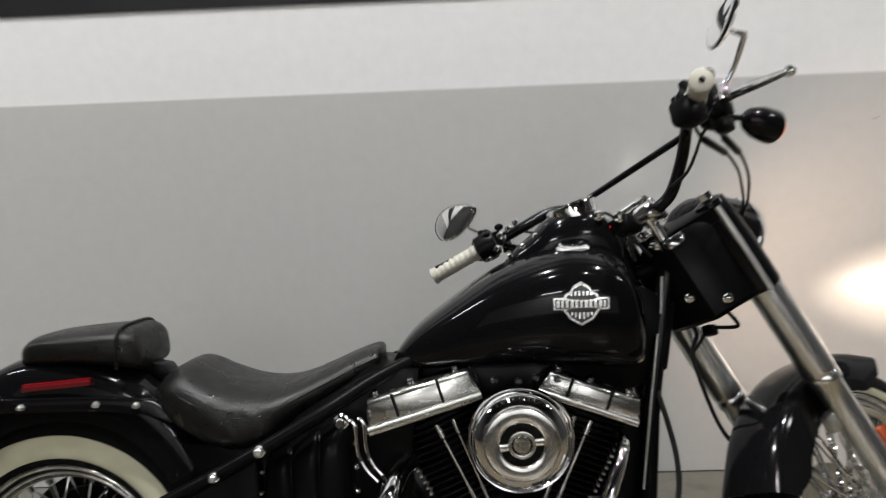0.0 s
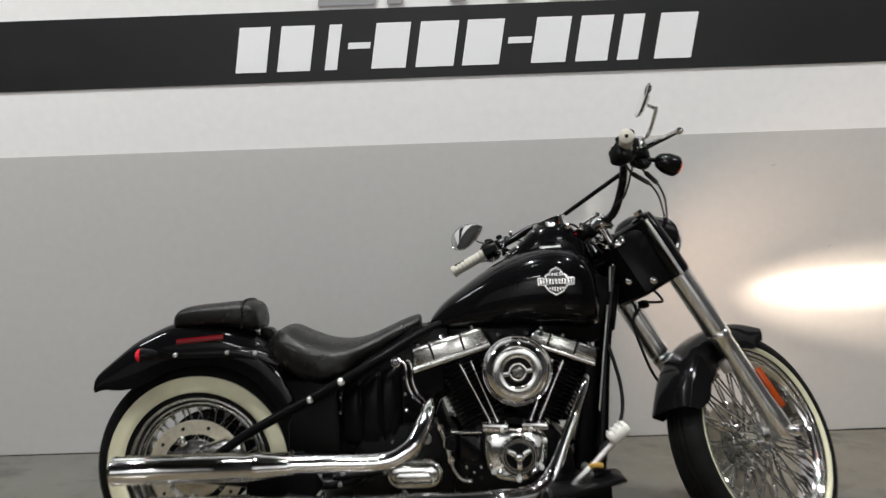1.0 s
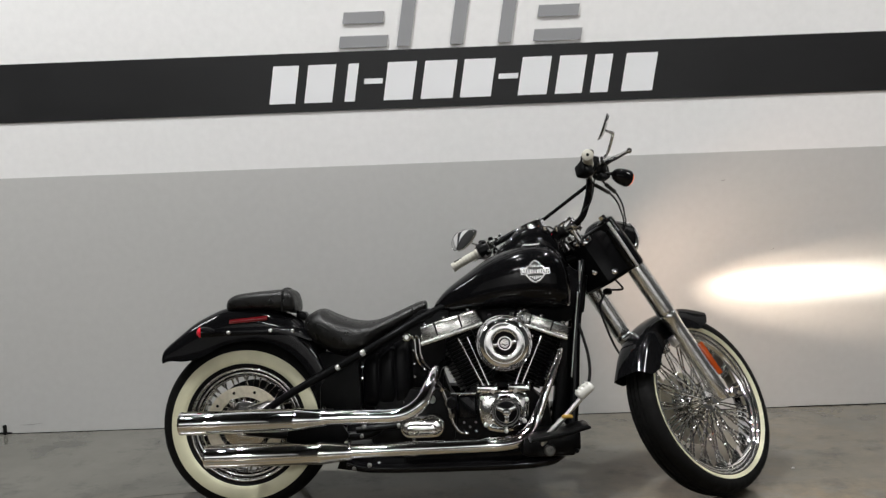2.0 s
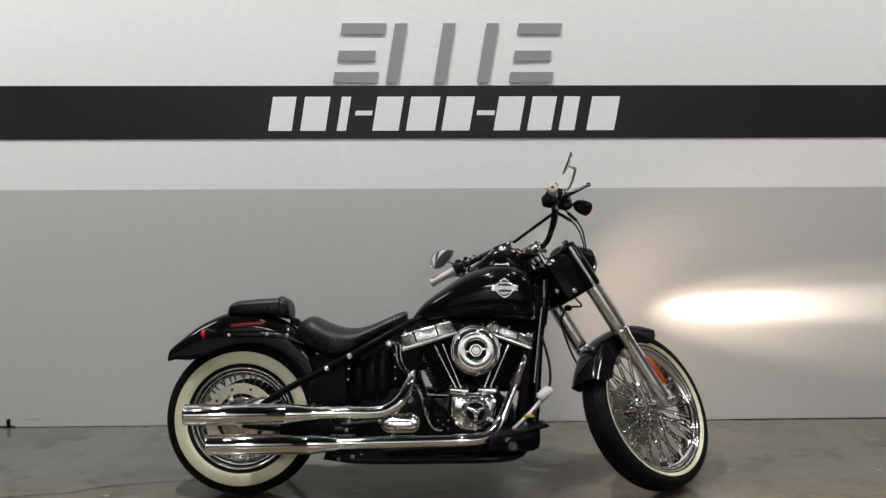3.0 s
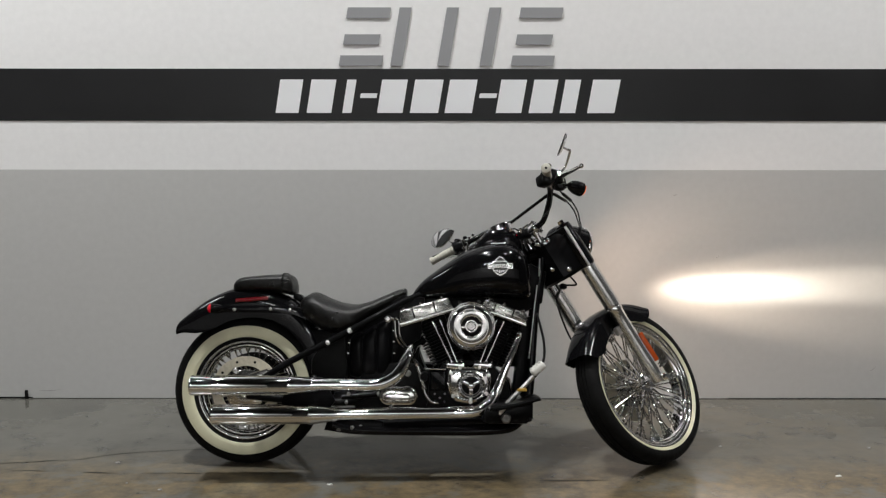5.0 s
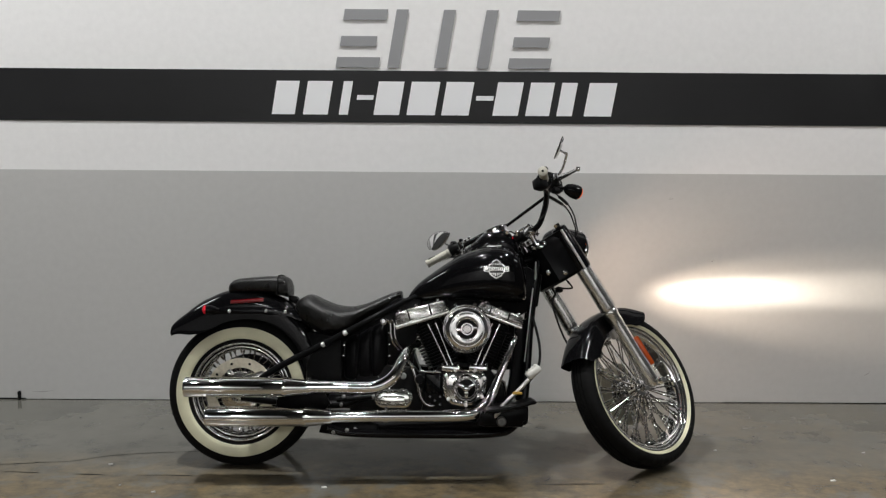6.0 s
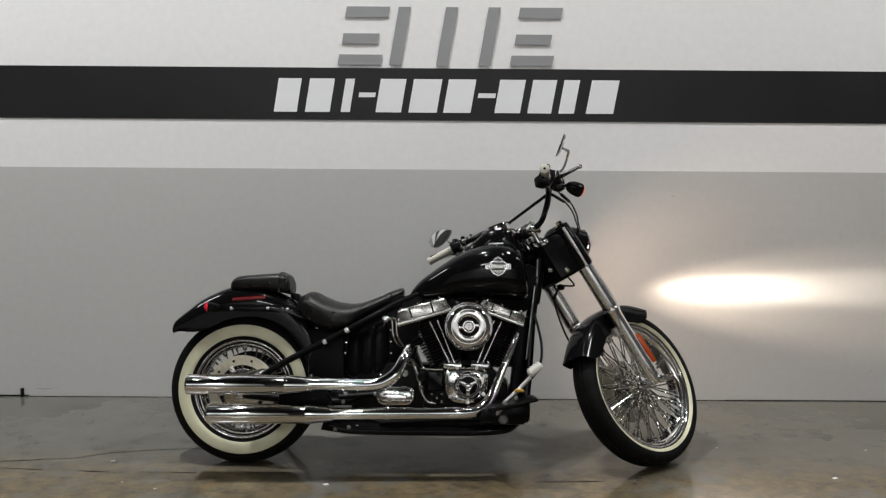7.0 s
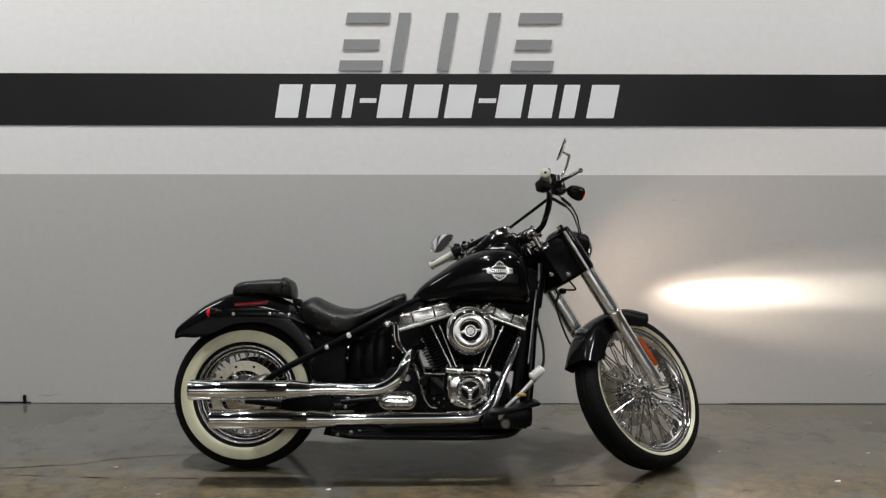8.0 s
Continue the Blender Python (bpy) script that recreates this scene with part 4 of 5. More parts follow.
def cylinder_block(base, top, name, outer):
    """Barrel with stacked cooling fins along a leaning axis."""
    b, t = Vector(base), Vector(top)
    axis = (t - b).normalized()
    side = Vector((0, 1, 0))
    ahead = side.cross(axis)
    length = (t - b).length
    m = Matrix.Translation(b) @ Matrix((ahead, side, axis)).transposed().to_4x4()
    barrel = part(name, box(bmesh.new(), (-0.062, -0.062, 0), (0.062, 0.062, length), 0.02, 2), CASE, bike, "black finned engine cylinder", m)
    first = rim = None
    for i in range(15):
        s = length * (0.14 + 0.80 * i / 14)
        w = 0.083 + 0.012 * i / 14
        turn = Matrix.Translation((0, 0, s)) @ Matrix.Diagonal((w / 0.083, 1, 1, 1))
        if first is None:
            out = rounded(-0.083, 0.083, -0.088, 0.088, 0.03, 4)
            bm = skin(bmesh.new(), [[Vector((x * g, y * g, z)) for x, y in out] for z, g in ((-0.0022, 0.985), (-0.001, 1.0), (0.001, 1.0), (0.0022, 0.985))])
            first = part("fin", bm, CASE, barrel, "black cooling fin", turn)
        else:
            share(first, barrel, turn)
        # machined bright edge of the fin on the outer side
        if 3 <= i <= 12:
            edge = Matrix.Translation((outer * w, 0, s))
            if rim is None:
                rim = part("fin_edge", box(bmesh.new(), (-0.004, -0.080, -0.0028), (0.0035, -0.030, 0.0028), 0.001, 1), SILVER, barrel, "bright machined fin edge", edge)
            else:
                share(rim, barrel, edge)
    return barrel


rear_cyl = cylinder_block((0.925, 0, 0.435), (0.822, 0, 0.665), "cylinder", -1)
front_cyl = cylinder_block((1.055, 0, 0.435), (1.15, 0, 0.655), "cylinder", 1)


def rocker(cx, cz, length, height, tilt, depth=0.128):
    m = Matrix.Translation((cx, 0, cz)) @ Matrix.Rotation(radians(-tilt), 4, "Y")
    h = length / 2
    bm = slab(bmesh.new(), [(-h, -height * 0.55), (h, -height * 0.5), (h * 0.99, 0.0), (h * 0.9, height * 0.45), (-h * 0.88, height * 0.5), (-h * 0.99, height * 0.1)], -depth, 0.11, 0.012)
    bmesh.ops.transform(bm, matrix=m, verts=bm.verts)
    ob = part("rocker_box", bm, ROCKER, bike, "polished aluminium rocker box", angle=50)
    bm = bmesh.new()
    for x in (-h * 0.45, h * 0.35):
        box(bm, (x - 0.003, -depth - 0.003, -height * 0.5), (x + 0.003, 0.1, height * 0.45), 0.001, 1)
    bmesh.ops.transform(bm, matrix=m, verts=bm.verts)
    part("joint", bm, DARK, ob)
    low = slab(bmesh.new(), [(-h * 1.02, -height * 0.62), (h * 1.0, -height * 0.6), (h * 1.0, -height * 0.3), (-h * 1.02, -height * 0.3)], -depth - 0.006, 0.115, 0.004)
    bmesh.ops.transform(bm := low, matrix=m, verts=low.verts)
    part("rocker_base", bm, ROCKER, ob, "polished rocker base")
    for x in (-h * 0.75, -h * 0.1, h * 0.7):
        p = m @ Vector((x, -depth * 0.8, height * 0.5))
        part("rocker_bolt", bolt(bmesh.new(), p, 0.0085, m.to_3x3() @ Vector((0, -0.35, 1)), 0.011), CHROME, ob)
    return ob


rocker(0.803, 0.688, 0.245, 0.066, 16.4)
rocker(1.155, 0.684, 0.215, 0.052, -20.3)


def pushrod(a, b):
    d = (Vector(b) - Vector(a)).normalized()
    a, b = Vector(a), Vector(b)
    bm = tube(bmesh.new(), [a, a + d * 0.03], 0.0055, 12, smooth=False)
    tube(bm, [a + d * 0.034, b - d * 0.06], 0.0036, 12, smooth=False)
    tube(bm, [b - d * 0.062, b - d * 0.012], 0.0052, 12, smooth=False)
    tube(bm, [b - d * 0.014, b], 0.011, 12, smooth=False)
    return part("pushrod_tube", bm, CHROME, bike, "chrome pushrod tube")


pushrod((0.834, -0.15, 0.64), (0.925, -0.16, 0.455))
pushrod((0.868, -0.13, 0.645), (0.945, -0.14, 0.455))
pushrod((1.148, -0.15, 0.64), (1.063, -0.16, 0.455))
pushrod((1.118, -0.13, 0.645), (1.042, -0.14, 0.455))
for x in (0.935, 1.053):
    part("tappet_block", slab(bmesh.new(), rounded(x - 0.04, x + 0.04, 0.438, 0.462, 0.006, 3), -0.185, -0.10, 0.004), CHROME, bike, "chrome tappet block")

# round air cleaner
AC = (1.002, -0.195, 0.622)
air = part("air_cleaner", lathe(bmesh.new(), [(-0.04, 0), (-0.04, 0.09), (0.0, 0.1), (0.012, 0.104), (0.022, 0.1055), (0.028, 0.104), (0.031, 0.1015), (0.0305, 0.0995), (0.033, 0.0985), (0.038, 0.0955), (0.0375, 0.0940), (0.040, 0.0930), (0.0455, 0.0880), (0.0495, 0.0820), (0.0515, 0.0765), (0.050, 0.0745), (0.044, 0.0740), (0.044, 0)], 72, AC, (0, -1, 0)), CHROME, bike, "round chrome air cleaner")
part("face_ring", lathe(bmesh.new(), [(0.043, 0.0725), (0.054, 0.072), (0.0575, 0.0705), (0.0582, 0.068), (0.0586, 0.057), (0.0582, 0.0455), (0.0572, 0.0435), (0.054, 0.0420), (0.040, 0.0418)], 64, AC, (0, -1, 0)), RING, air, "satin polished ring")
part("inner_ring", lathe(bmesh.new(), [(0.04, 0.0285), (0.056, 0.0280), (0.0595, 0.0265), (0.0600, 0.0235), (0.0595, 0.0205), (0.055, 0.0188), (0.043, 0.0185)], 56, AC, (0, -1, 0)), RING, air, "satin polished inner ring")
part("grille", lathe(bmesh.new(), [(0.0448, 0.0425), (0.0452, 0.035), (0.0448, 0.028)], 56, AC, (0, -1, 0)), DARK, air, "dark slots")
part("centre_boss", lathe(bmesh.new(), [(0.04, 0.0182), (0.054, 0.0180), (0.0565, 0.0165), (0.0545, 0.0150), (0.0545, 0.0125), (0.0575, 0.0115), (0.0575, 0.0085), (0.0550, 0.0075), (0.0550, 0.0045), (0.0575, 0.0035), (0.0575, 0)], 40, AC, (0, -1, 0)), CAST_CHROME, air, "round centre medallion")
for turned in (-8, 172):
    m = Matrix.Translation(AC) @ Matrix.Rotation(radians(turned), 4, "Y")
    part("bridge", box(bmesh.new(), (0.026, -0.0570, -0.0075), (0.044, -0.044, 0.0075), 0.002, 2, m), RING, air, "satin bridge between the rings")
for k in range(13):
    a = radians(-128 + 6.4 * k)
    mark = Matrix.Translation(AC) @ Matrix.Rotation(a, 4, "Y")
    part("rim_mark", box(bmesh.new(), (0.0845, -0.0492, -0.0022), (0.0895, -0.040, 0.0022), 0.0, 1, mark), DARK, air)
part("intake_back", slab(bmesh.new(), rounded(0.93, 1.08, 0.58, 0.68, 0.02, 4), -0.16, -0.06, 0.008), CASE, bike)


# exhaust
def muffler(x0, x1, z, y):
    bm = lathe(bmesh.new(), [(0.02, 0.03), (0.0, 0.036), (-0.002, 0.040), (0.003, 0.0425), (0.012, 0.0425), (0.014, 0.0415), (x1 - x0 - 0.10, 0.0415), (x1 - x0 - 0.098, 0.0428), (x1 - x0 - 0.085, 0.0428), (x1 - x0 - 0.08, 0.0415), (x1 - x0, 0.031), (x1 - x0 + 0.02, 0.0305)], 40, (x0, y, z), (1, 0, 0))
    ob = part("muffler", bm, CHROME, bike, "long chrome muffler")
    part("muffler_core", lathe(bmesh.new(), [(0.012, 0.036), (0.05, 0.034), (0.05, 0)], 32, (x0, y, z), (1, 0, 0)), DARK, ob, "dark muffler mouth")
    return ob


muffler(-0.19, 0.32, 0.371, -0.25)
muffler(-0.098, 0.41, 0.250, -0.255)
part("exhaust_pipe", tube(bmesh.new(), [(0.31, -0.25, 0.374), (0.45, -0.25, 0.374), (0.58, -0.25, 0.373), (0.64, -0.248, 0.385), (0.69, -0.24, 0.420), (0.722, -0.215, 0.478), (0.742, -0.17, 0.52), (0.76, -0.11, 0.54), (0.79, -0.06, 0.55)], [0.0285, 0.0285, 0.0285, 0.0285, 0.025, 0.02, 0.017], 24, steps=10), CHROME, bike, "bent chrome rear exhaust pipe")
part("exhaust_pipe", tube(bmesh.new(), [(0.40, -0.255, 0.251), (0.65, -0.255, 0.2535), (0.9, -0.25, 0.256), (1.0, -0.24, 0.258), (1.06, -0.225, 0.275), (1.1, -0.21, 0.318), (1.14, -0.195, 0.41), (1.185, -0.175, 0.515), (1.212, -0.14, 0.575), (1.215, -0.10, 0.59), (1.19, -0.05, 0.60)], [0.0255, 0.0255, 0.0255, 0.0255, 0.0185, 0.014, 0.013, 0.0125], 24, steps=10), CHROME, bike, "bent chrome front exhaust pipe")
for x, z, r, y in ((0.335, 0.374, 0.0325, -0.25), (0.425, 0.251, 0.029, -0.255), (0.66, 0.2535, 0.028, -0.255)):
    part("clamp", lathe(bmesh.new(), [(-0.009, r - 0.004), (-0.009, r), (0.009, r), (0.009, r - 0.004)], 32, (x, y, z), (1, 0, 0)), CHROME, bike, "chrome exhaust clamp")
    part("clamp_bolt", bolt(bmesh.new(), (x, y - 0.004, z + r + 0.004), 0.006, h=0.02), CHROME, bike)
part("muffler_bracket", slab(bmesh.new(), [(0.18, 0.23), (0.36, 0.23), (0.42, 0.30), (0.36, 0.40), (0.2, 0.40)], -0.21, -0.195, 0.003), SATIN, bike)
for x, z in ((0.47, 0.325), (0.46, 0.29), (0.60, 0.325)):
    part("bolt", bolt(bmesh.new(), (x, -0.165, z), 0.007, h=0.010), DULL, bike, "dull steel bolt")
part("link_rod", tube(bmesh.new(), [(0.44, -0.155, 0.31), (0.62, -0.155, 0.325)], 0.012, 10, smooth=False), SATIN, bike)

# oil and breather lines
for k, y in enumerate((-0.15, -0.135)):
    d = 0.016 * k
    part("oil_line", tube(bmesh.new(), [(0.655 + d, y, 0.655), (0.668 + d, y, 0.64), (0.672 + d, y, 0.59), (0.685 + d, y, 0.555), (0.71 + d, y, 0.525)], 0.005, 8), CHROME, bike, "thin chrome oil line")
part("line_fitting", bolt(bmesh.new(), (0.640, -0.15, 0.652), 0.012, h=0.025), CHROME, bike, "chrome fitting")
# chrome fittings between gearbox and cam cover
bm = tube(bmesh.new(), [(0.752, -0.15, 0.478), (0.768, -0.158, 0.452), (0.784, -0.158, 0.40), (0.797, -0.155, 0.352)], 0.0075, 10)
part("oil_pipe", bm, CHROME, bike, "bent chrome oil pipe")
part("oil_pipe", tube(bmesh.new(), [(0.797, -0.15, 0.352), (0.806, -0.15, 0.32), (0.83, -0.148, 0.29), (0.86, -0.145, 0.284)], 0.006, 10), CHROME, bike, "bent chrome oil pipe")
for p in ((0.768, -0.158, 0.452), (0.784, -0.158, 0.40), (0.797, -0.155, 0.352)):
    part("pipe_nut", lathe(bmesh.new(), [(-0.008, 0.008), (-0.007, 0.0115), (0.007, 0.0115), (0.008, 0.008)], 6, p, (0.2, 0, -1)), CHROME, bike)
part("oil_rail", tube(bmesh.new(), [(0.80, -0.15, 0.436), (0.835, -0.152, 0.433), (0.892, -0.15, 0.432)], 0.0058, 10), CHROME, bike, "straight chrome oil rail")
part("filter_plate", slab(bmesh.new(), rounded(0.825, 0.893, 0.338, 0.424, 0.008, 3), -0.15, -0.12, 0.005), GLOSS, bike, "black oil filter mount")
part("round_cap", lathe(bmesh.new(), [(0, 0.014), (0.012, 0.014), (0.016, 0.010), (0.016, 0)], 18, (0.727, -0.13, 0.412), (0, -1, 0)), DULL, bike, "dull round cap")
for x, z in ((0.845, 0.323), (0.889, 0.323), (0.845, 0.290), (0.889, 0.289), (0.867, 0.306)):
    part("case_bolt", bolt(bmesh.new(), (x, -0.124, z), 0.0065, h=0.014), CHROME, bike, "chrome case bolt")
for x in (0.900, 0.928, 0.966, 1.022, 1.062, 1.092):
    part("tappet_bolt", bolt(bmesh.new(), (x, -0.172, 0.462), 0.006, (0, -0.5, 0.85), 0.010), CHROME, bike, "chrome tappet bolt")
for x, z in ((0.428, 0.172), (0.486, 0.180)):
    part("rail_bolt", bolt(bmesh.new(), (x, -0.166, z), 0.007, h=0.010), DULL, bike, "dull steel bolt")
# bright rods stand in for the highlight lines down the front of the frame
part("downtube_glint", tube(bmesh.new(), [(1.304, -0.070, 0.800), (1.288, -0.075, 0.675), (1.264, -0.085, 0.474)], 0.0026, 10, smooth=False), SILVER, bike, "thin bright rod standing in for the highlight along the downtube")
part("head_glint", tube(bmesh.new(), [(1.318, -0.062, 0.920), (1.314, -0.064, 0.842)], 0.0032, 8, smooth=False), SILVER, bike, "thin bright rod standing in for a highlight by the steering head")
for x, z in ((1.040, 0.727), (1.005, 0.720), (0.955, 0.724), (1.085, 0.722)):
    part("under_tank_bolt", bolt(bmesh.new(), (x, -0.13, z), 0.006, (0, -1, 0.2), 0.010), CHROME, bike, "chrome bolt under the tank")
part("starter_cover", lathe(bmesh.new(), [(0, 0.02), (0.05, 0.02), (0.056, 0.016), (0.056, 0)], 16, (0.80, -0.12, 0.40), (0, -1, 0)), SATIN, bike)

# foot controls
for sgn in (-1, 1):
    line = [(1.072, 0.280), (1.08, 0.291), (1.18, 0.309), (1.25, 0.330), (1.275, 0.334), (1.288, 0.328), (1.284, 0.320), (1.26, 0.314), (1.2, 0.298), (1.12, 0.281)]
    part("footboard", slab(bmesh.new(), line, sgn * 0.36, sgn * 0.235, 0.003), SATIN, bike, "black footboard")
    part("board_arm", slab(bmesh.new(), [(1.05, 0.222), (1.075, 0.212), (1.235, 0.212), (1.262, 0.238), (1.262, 0.300), (1.2, 0.302), (1.10, 0.292), (1.06, 0.275)], sgn * 0.275, sgn * 0.11, 0.01), SATIN, bike, "black footboard bracket")
    part("bracket_nub", bolt(bmesh.new(), (1.245, sgn * 0.274, 0.232), 0.008, (0, sgn, 0), 0.01), SATIN, bike)
part("arm_reflector", slab(bmesh.new(), rounded(1.192, 1.232, 0.352, 0.364, 0.004, 3), -0.312, -0.300, 0.002), GOLD, bike, "dull amber plastic block")
part("pivot_cap", lathe(bmesh.new(), [(0, 0.021), (0.010, 0.021), (0.017, 0.016), (0.017, 0.010), (0.012, 0.009), (0.012, 0)], 24, (1.147, -0.274, 0.237), (0, -1, 0)), DULL, bike, "dull steel pivot cap")
part("bracket_bolt", bolt(bmesh.new(), (1.205, -0.15, 0.315), 0.011, h=0.1), DULL, bike, "dull steel bolt")
pedal = part("brake_pedal", tube(bmesh.new(), [(1.115, -0.26, 0.245), (1.155, -0.285, 0.305), (1.212, -0.29, 0.362), (1.262, -0.29, 0.415)], [0.012, 0.010, 0.009, 0.009], 12), SILVER, bike, "bright steel brake pedal arm")
m = Matrix.Translation((1.280, -0.29, 0.446)) @ Matrix.Rotation(radians(-40), 4, "Y") @ Matrix.Diagonal((0.85, 0.9, 0.85, 1))
part("pedal_pad", box(bmesh.new(), (-0.04, -0.036, -0.020), (0.04, 0.036, 0.020), 0.014, 3, m), PEDAL_WHITE, pedal, "white pedal pad")
for k in range(4):
    x = -0.026 + 0.0175 * k
    part("pad_rib", box(bmesh.new(), (x - 0.003, -0.033, 0.017), (x + 0.003, 0.033, 0.023), 0.002, 1, m), PEDAL_WHITE, pedal)
part("brake_hose", tube(bmesh.new(), [(1.30, -0.05, 0.69), (1.315, -0.09, 0.62), (1.328, -0.11, 0.55), (1.326, -0.13, 0.48), (1.30, -0.15, 0.42), (1.25, -0.16, 0.37)], 0.006, 8), CABLE, bike, "black rubber brake hose")
part("side_stand", tube(bmesh.new(), [(0.28, 0.14, 0.19), (0.19, 0.22, 0.12), (0.09, 0.298, 0.062)], [0.014, 0.012, 0.012], 10), SATIN, bike, "black side stand")
part("stand_foot", box(bmesh.new(), (0.065, 0.27, 0.050), (0.115, 0.325, 0.063), 0.004, 2), SATIN, bike)

# ---- steered parts ----
FORK_DIR = Vector((-math.sin(radians(31.3)), 0, math.cos(radians(31.3))))
for sgn in (-1, 1):
    base = FRONT_AXLE + Vector((0, sgn * 0.116 if sgn < 0 else 0.130, 0))
    leg = part("fork_slider", lathe(bmesh.new(), [(-0.012, 0), (-0.012, 0.020), (-0.004, 0.029), (0.010, 0.0335), (0.10, 0.0335), (0.13, 0.0315), (0.30, 0.0315), (0.355, 0.0325), (0.36, 0.0362), (0.378, 0.0362), (0.384, 0.033)], 28, base, FORK_DIR), FORK, bike, "bright aluminium fork slider", STEER)
    part("fork_tube", lathe(bmesh.new(), [(0.37, 0.031), (0.386, 0.0365), (0.392, 0.0372), (0.598, 0.0372), (0.603, 0.032), (0.80, 0.032)], 28, base, FORK_DIR), FORK, bike, "bright silver fork tube", STEER)
    part("fork_cover", lathe(bmesh.new(), [(0.600, 0.028), (0.600, 0.038), (0.608, 0.040), (0.70, 0.041), (0.80, 0.036), (0.815, 0.033), (0.82, 0.02), (0.826, 0.0)], 28, base, FORK_DIR), GLOSS, bike, "gloss black fork cover", STEER)
    # bright strip along the side of the cover that faces the camera
    to_eye = (BIKE @ STEER).to_3x3().inverted() @ Vector((0.1, -1, 0.1)).normalized()
    a, b = base + FORK_DIR * 0.60 + to_eye * 0.0345, base + FORK_DIR * 0.805 + to_eye * 0.032
    part("cover_strip", tube(bmesh.new(), [a, a.lerp(b, 0.5) + to_eye * 0.003, b], 0.0075, 12), SILVER, bike, "bright silver strip on the camera side of the fork cover", STEER)
    part("fork_cap", lathe(bmesh.new(), [(0.82, 0.016), (0.836, 0.015), (0.838, 0)], 6, base, FORK_DIR), CHROME, bike, "", STEER)
    part("axle_nut", lathe(bmesh.new(), [(0.0, 0.018), (0.026, 0.018), (0.034, 0.013), (0.034, 0)], 20, base + Vector((0, sgn * 0.025, 0)), (0, sgn, 0)), CHROME, bike, "chrome axle nut", STEER)
    p = base + FORK_DIR * 0.150 + Vector((0.028, sgn * 0.028, 0.012))
    m = STEER @ Matrix.Translation(p) @ Matrix.Rotation(-RAKE, 4, "Y") @ Matrix.Rotation(radians(35 * sgn), 4, "Z")
    part("fork_reflector", box(bmesh.new(), (-0.010, -0.006, -0.072), (0.010, 0.006, 0.072), 0.004, 2), AMBER, bike, "amber fork reflector strip", m)
    # fender bracket on the slider
    part("fender_mount", box(bmesh.new(), (-0.03, -0.012, -0.02), (0.03, 0.012, 0.02), 0.005, 2), SILVER, bike, "", STEER @ Matrix.Translation(base + FORK_DIR * 0.27 + Vector((-0.01, -sgn * 0.03, 0.0))) @ Matrix.Rotation(-RAKE, 4, "Y"))


def clamp_plate(s, name, mat_used, grow=0.0):
    """A triple clamp: a plate across both legs at a height along the fork."""
    c = FRONT_AXLE + FORK_DIR * s
    fwd = Vector((math.cos(RAKE), 0, math.sin(RAKE)))
    out = [(0.03, -0.135), (0.03, 0.135), (-0.03, 0.14), (-0.085, 0.05), (-0.085, -0.05), (-0.03, -0.14)]
    rings = [[c + fwd * a * g + Vector((0, b * g, 0)) + FORK_DIR * h for a, b in out] for h, g in ((-0.018, 0.94), (-0.014, 1.0), (0.014, 1.0), (0.018, 0.94))]
    return part(name, skin(bmesh.new(), rings), mat_used, bike, "satin black triple clamp", STEER)


clamp_plate(0.615, "lower_clamp", SATIN)
clamp_plate(0.79, "upper_clamp", SATIN)
# black cover between the legs, from the lower clamp to the top
c0 = FRONT_AXLE + FORK_DIR * 0.600
fwd = Vector((math.cos(RAKE), 0, math.sin(RAKE)))
cover_line = [(0.0, -0.125), (0.022, -0.11), (0.022, 0.11), (0.0, 0.125), (-0.05, 0.12), (-0.115, 0.06), (-0.115, -0.06), (-0.05, -0.12)]
rings = [[c0 + fwd * a * g + Vector((0, b * g, 0)) + FORK_DIR * h for a, b in cover_line] for h, g in ((0.0, 0.9), (0.012, 1.0), (0.176, 1.0), (0.198, 0.9))]
part("neck_cover", skin(bmesh.new(), rings), SATIN, bike, "satin black fork shroud", STEER)
to_steer = (BIKE @ STEER).to_3x3().inverted()
for p in ((1.341, -0.029, 0.852), (1.385, -0.089, 0.835), (1.318, -0.060, 0.968)):
    part("shroud_bolt", bolt(bmesh.new(), p, 0.0085, to_steer @ Vector((0, -1, 0)), 0.009), CHROME, bike, "chrome shroud bolt", STEER)

# headlight
HC = (1.46, 0, 1.025)
head_axis = Vector((1, 0, -0.03)).normalized()
lamp = part("headlight", lathe(bmesh.new(), [(-0.075, 0), (-0.073, 0.03), (-0.06, 0.05), (-0.03, 0.07), (0.02, 0.081), (0.07, 0.0845), (0.105, 0.085)], 40, HC, head_axis), GLOSS, bike, "gloss black headlight bucket", STEER)
part("headlight_rim", lathe(bmesh.new(), [(0.098, 0.0835), (0.103, 0.0885), (0.115, 0.089), (0.125, 0.083), (0.123, 0.076)], 40, HC, head_axis), CHROME, lamp, "chrome headlight rim")
part("headlight_lens", lathe(bmesh.new(), [(0.118, 0.078), (0.122, 0.055), (0.124, 0.0)], 40, HC, head_axis), LENS, lamp, "lit headlight lens")
part("headlight_mount", box(bmesh.new(), (1.42, -0.05, 0.99), (1.49, 0.05, 1.08), 0.012, 2), GLOSS, bike, "", STEER)


# handlebar, grips, levers, mirrors and signals: right side, then mirrored
def side(pts, sgn):
    return [(x, sgn * y, z) for x, y, z in pts]


BAR_HALF = [(1.25, 0.0, 1.03), (1.25, 0.06, 1.03), (1.262, 0.105, 1.05), (1.264, 0.15, 1.105), (1.252, 0.185, 1.145), (1.215, 0.225, 1.155), (1.16, 0.277, 1.136), (1.10, 0.336, 1.117), (1.02, 0.432, 1.10)]


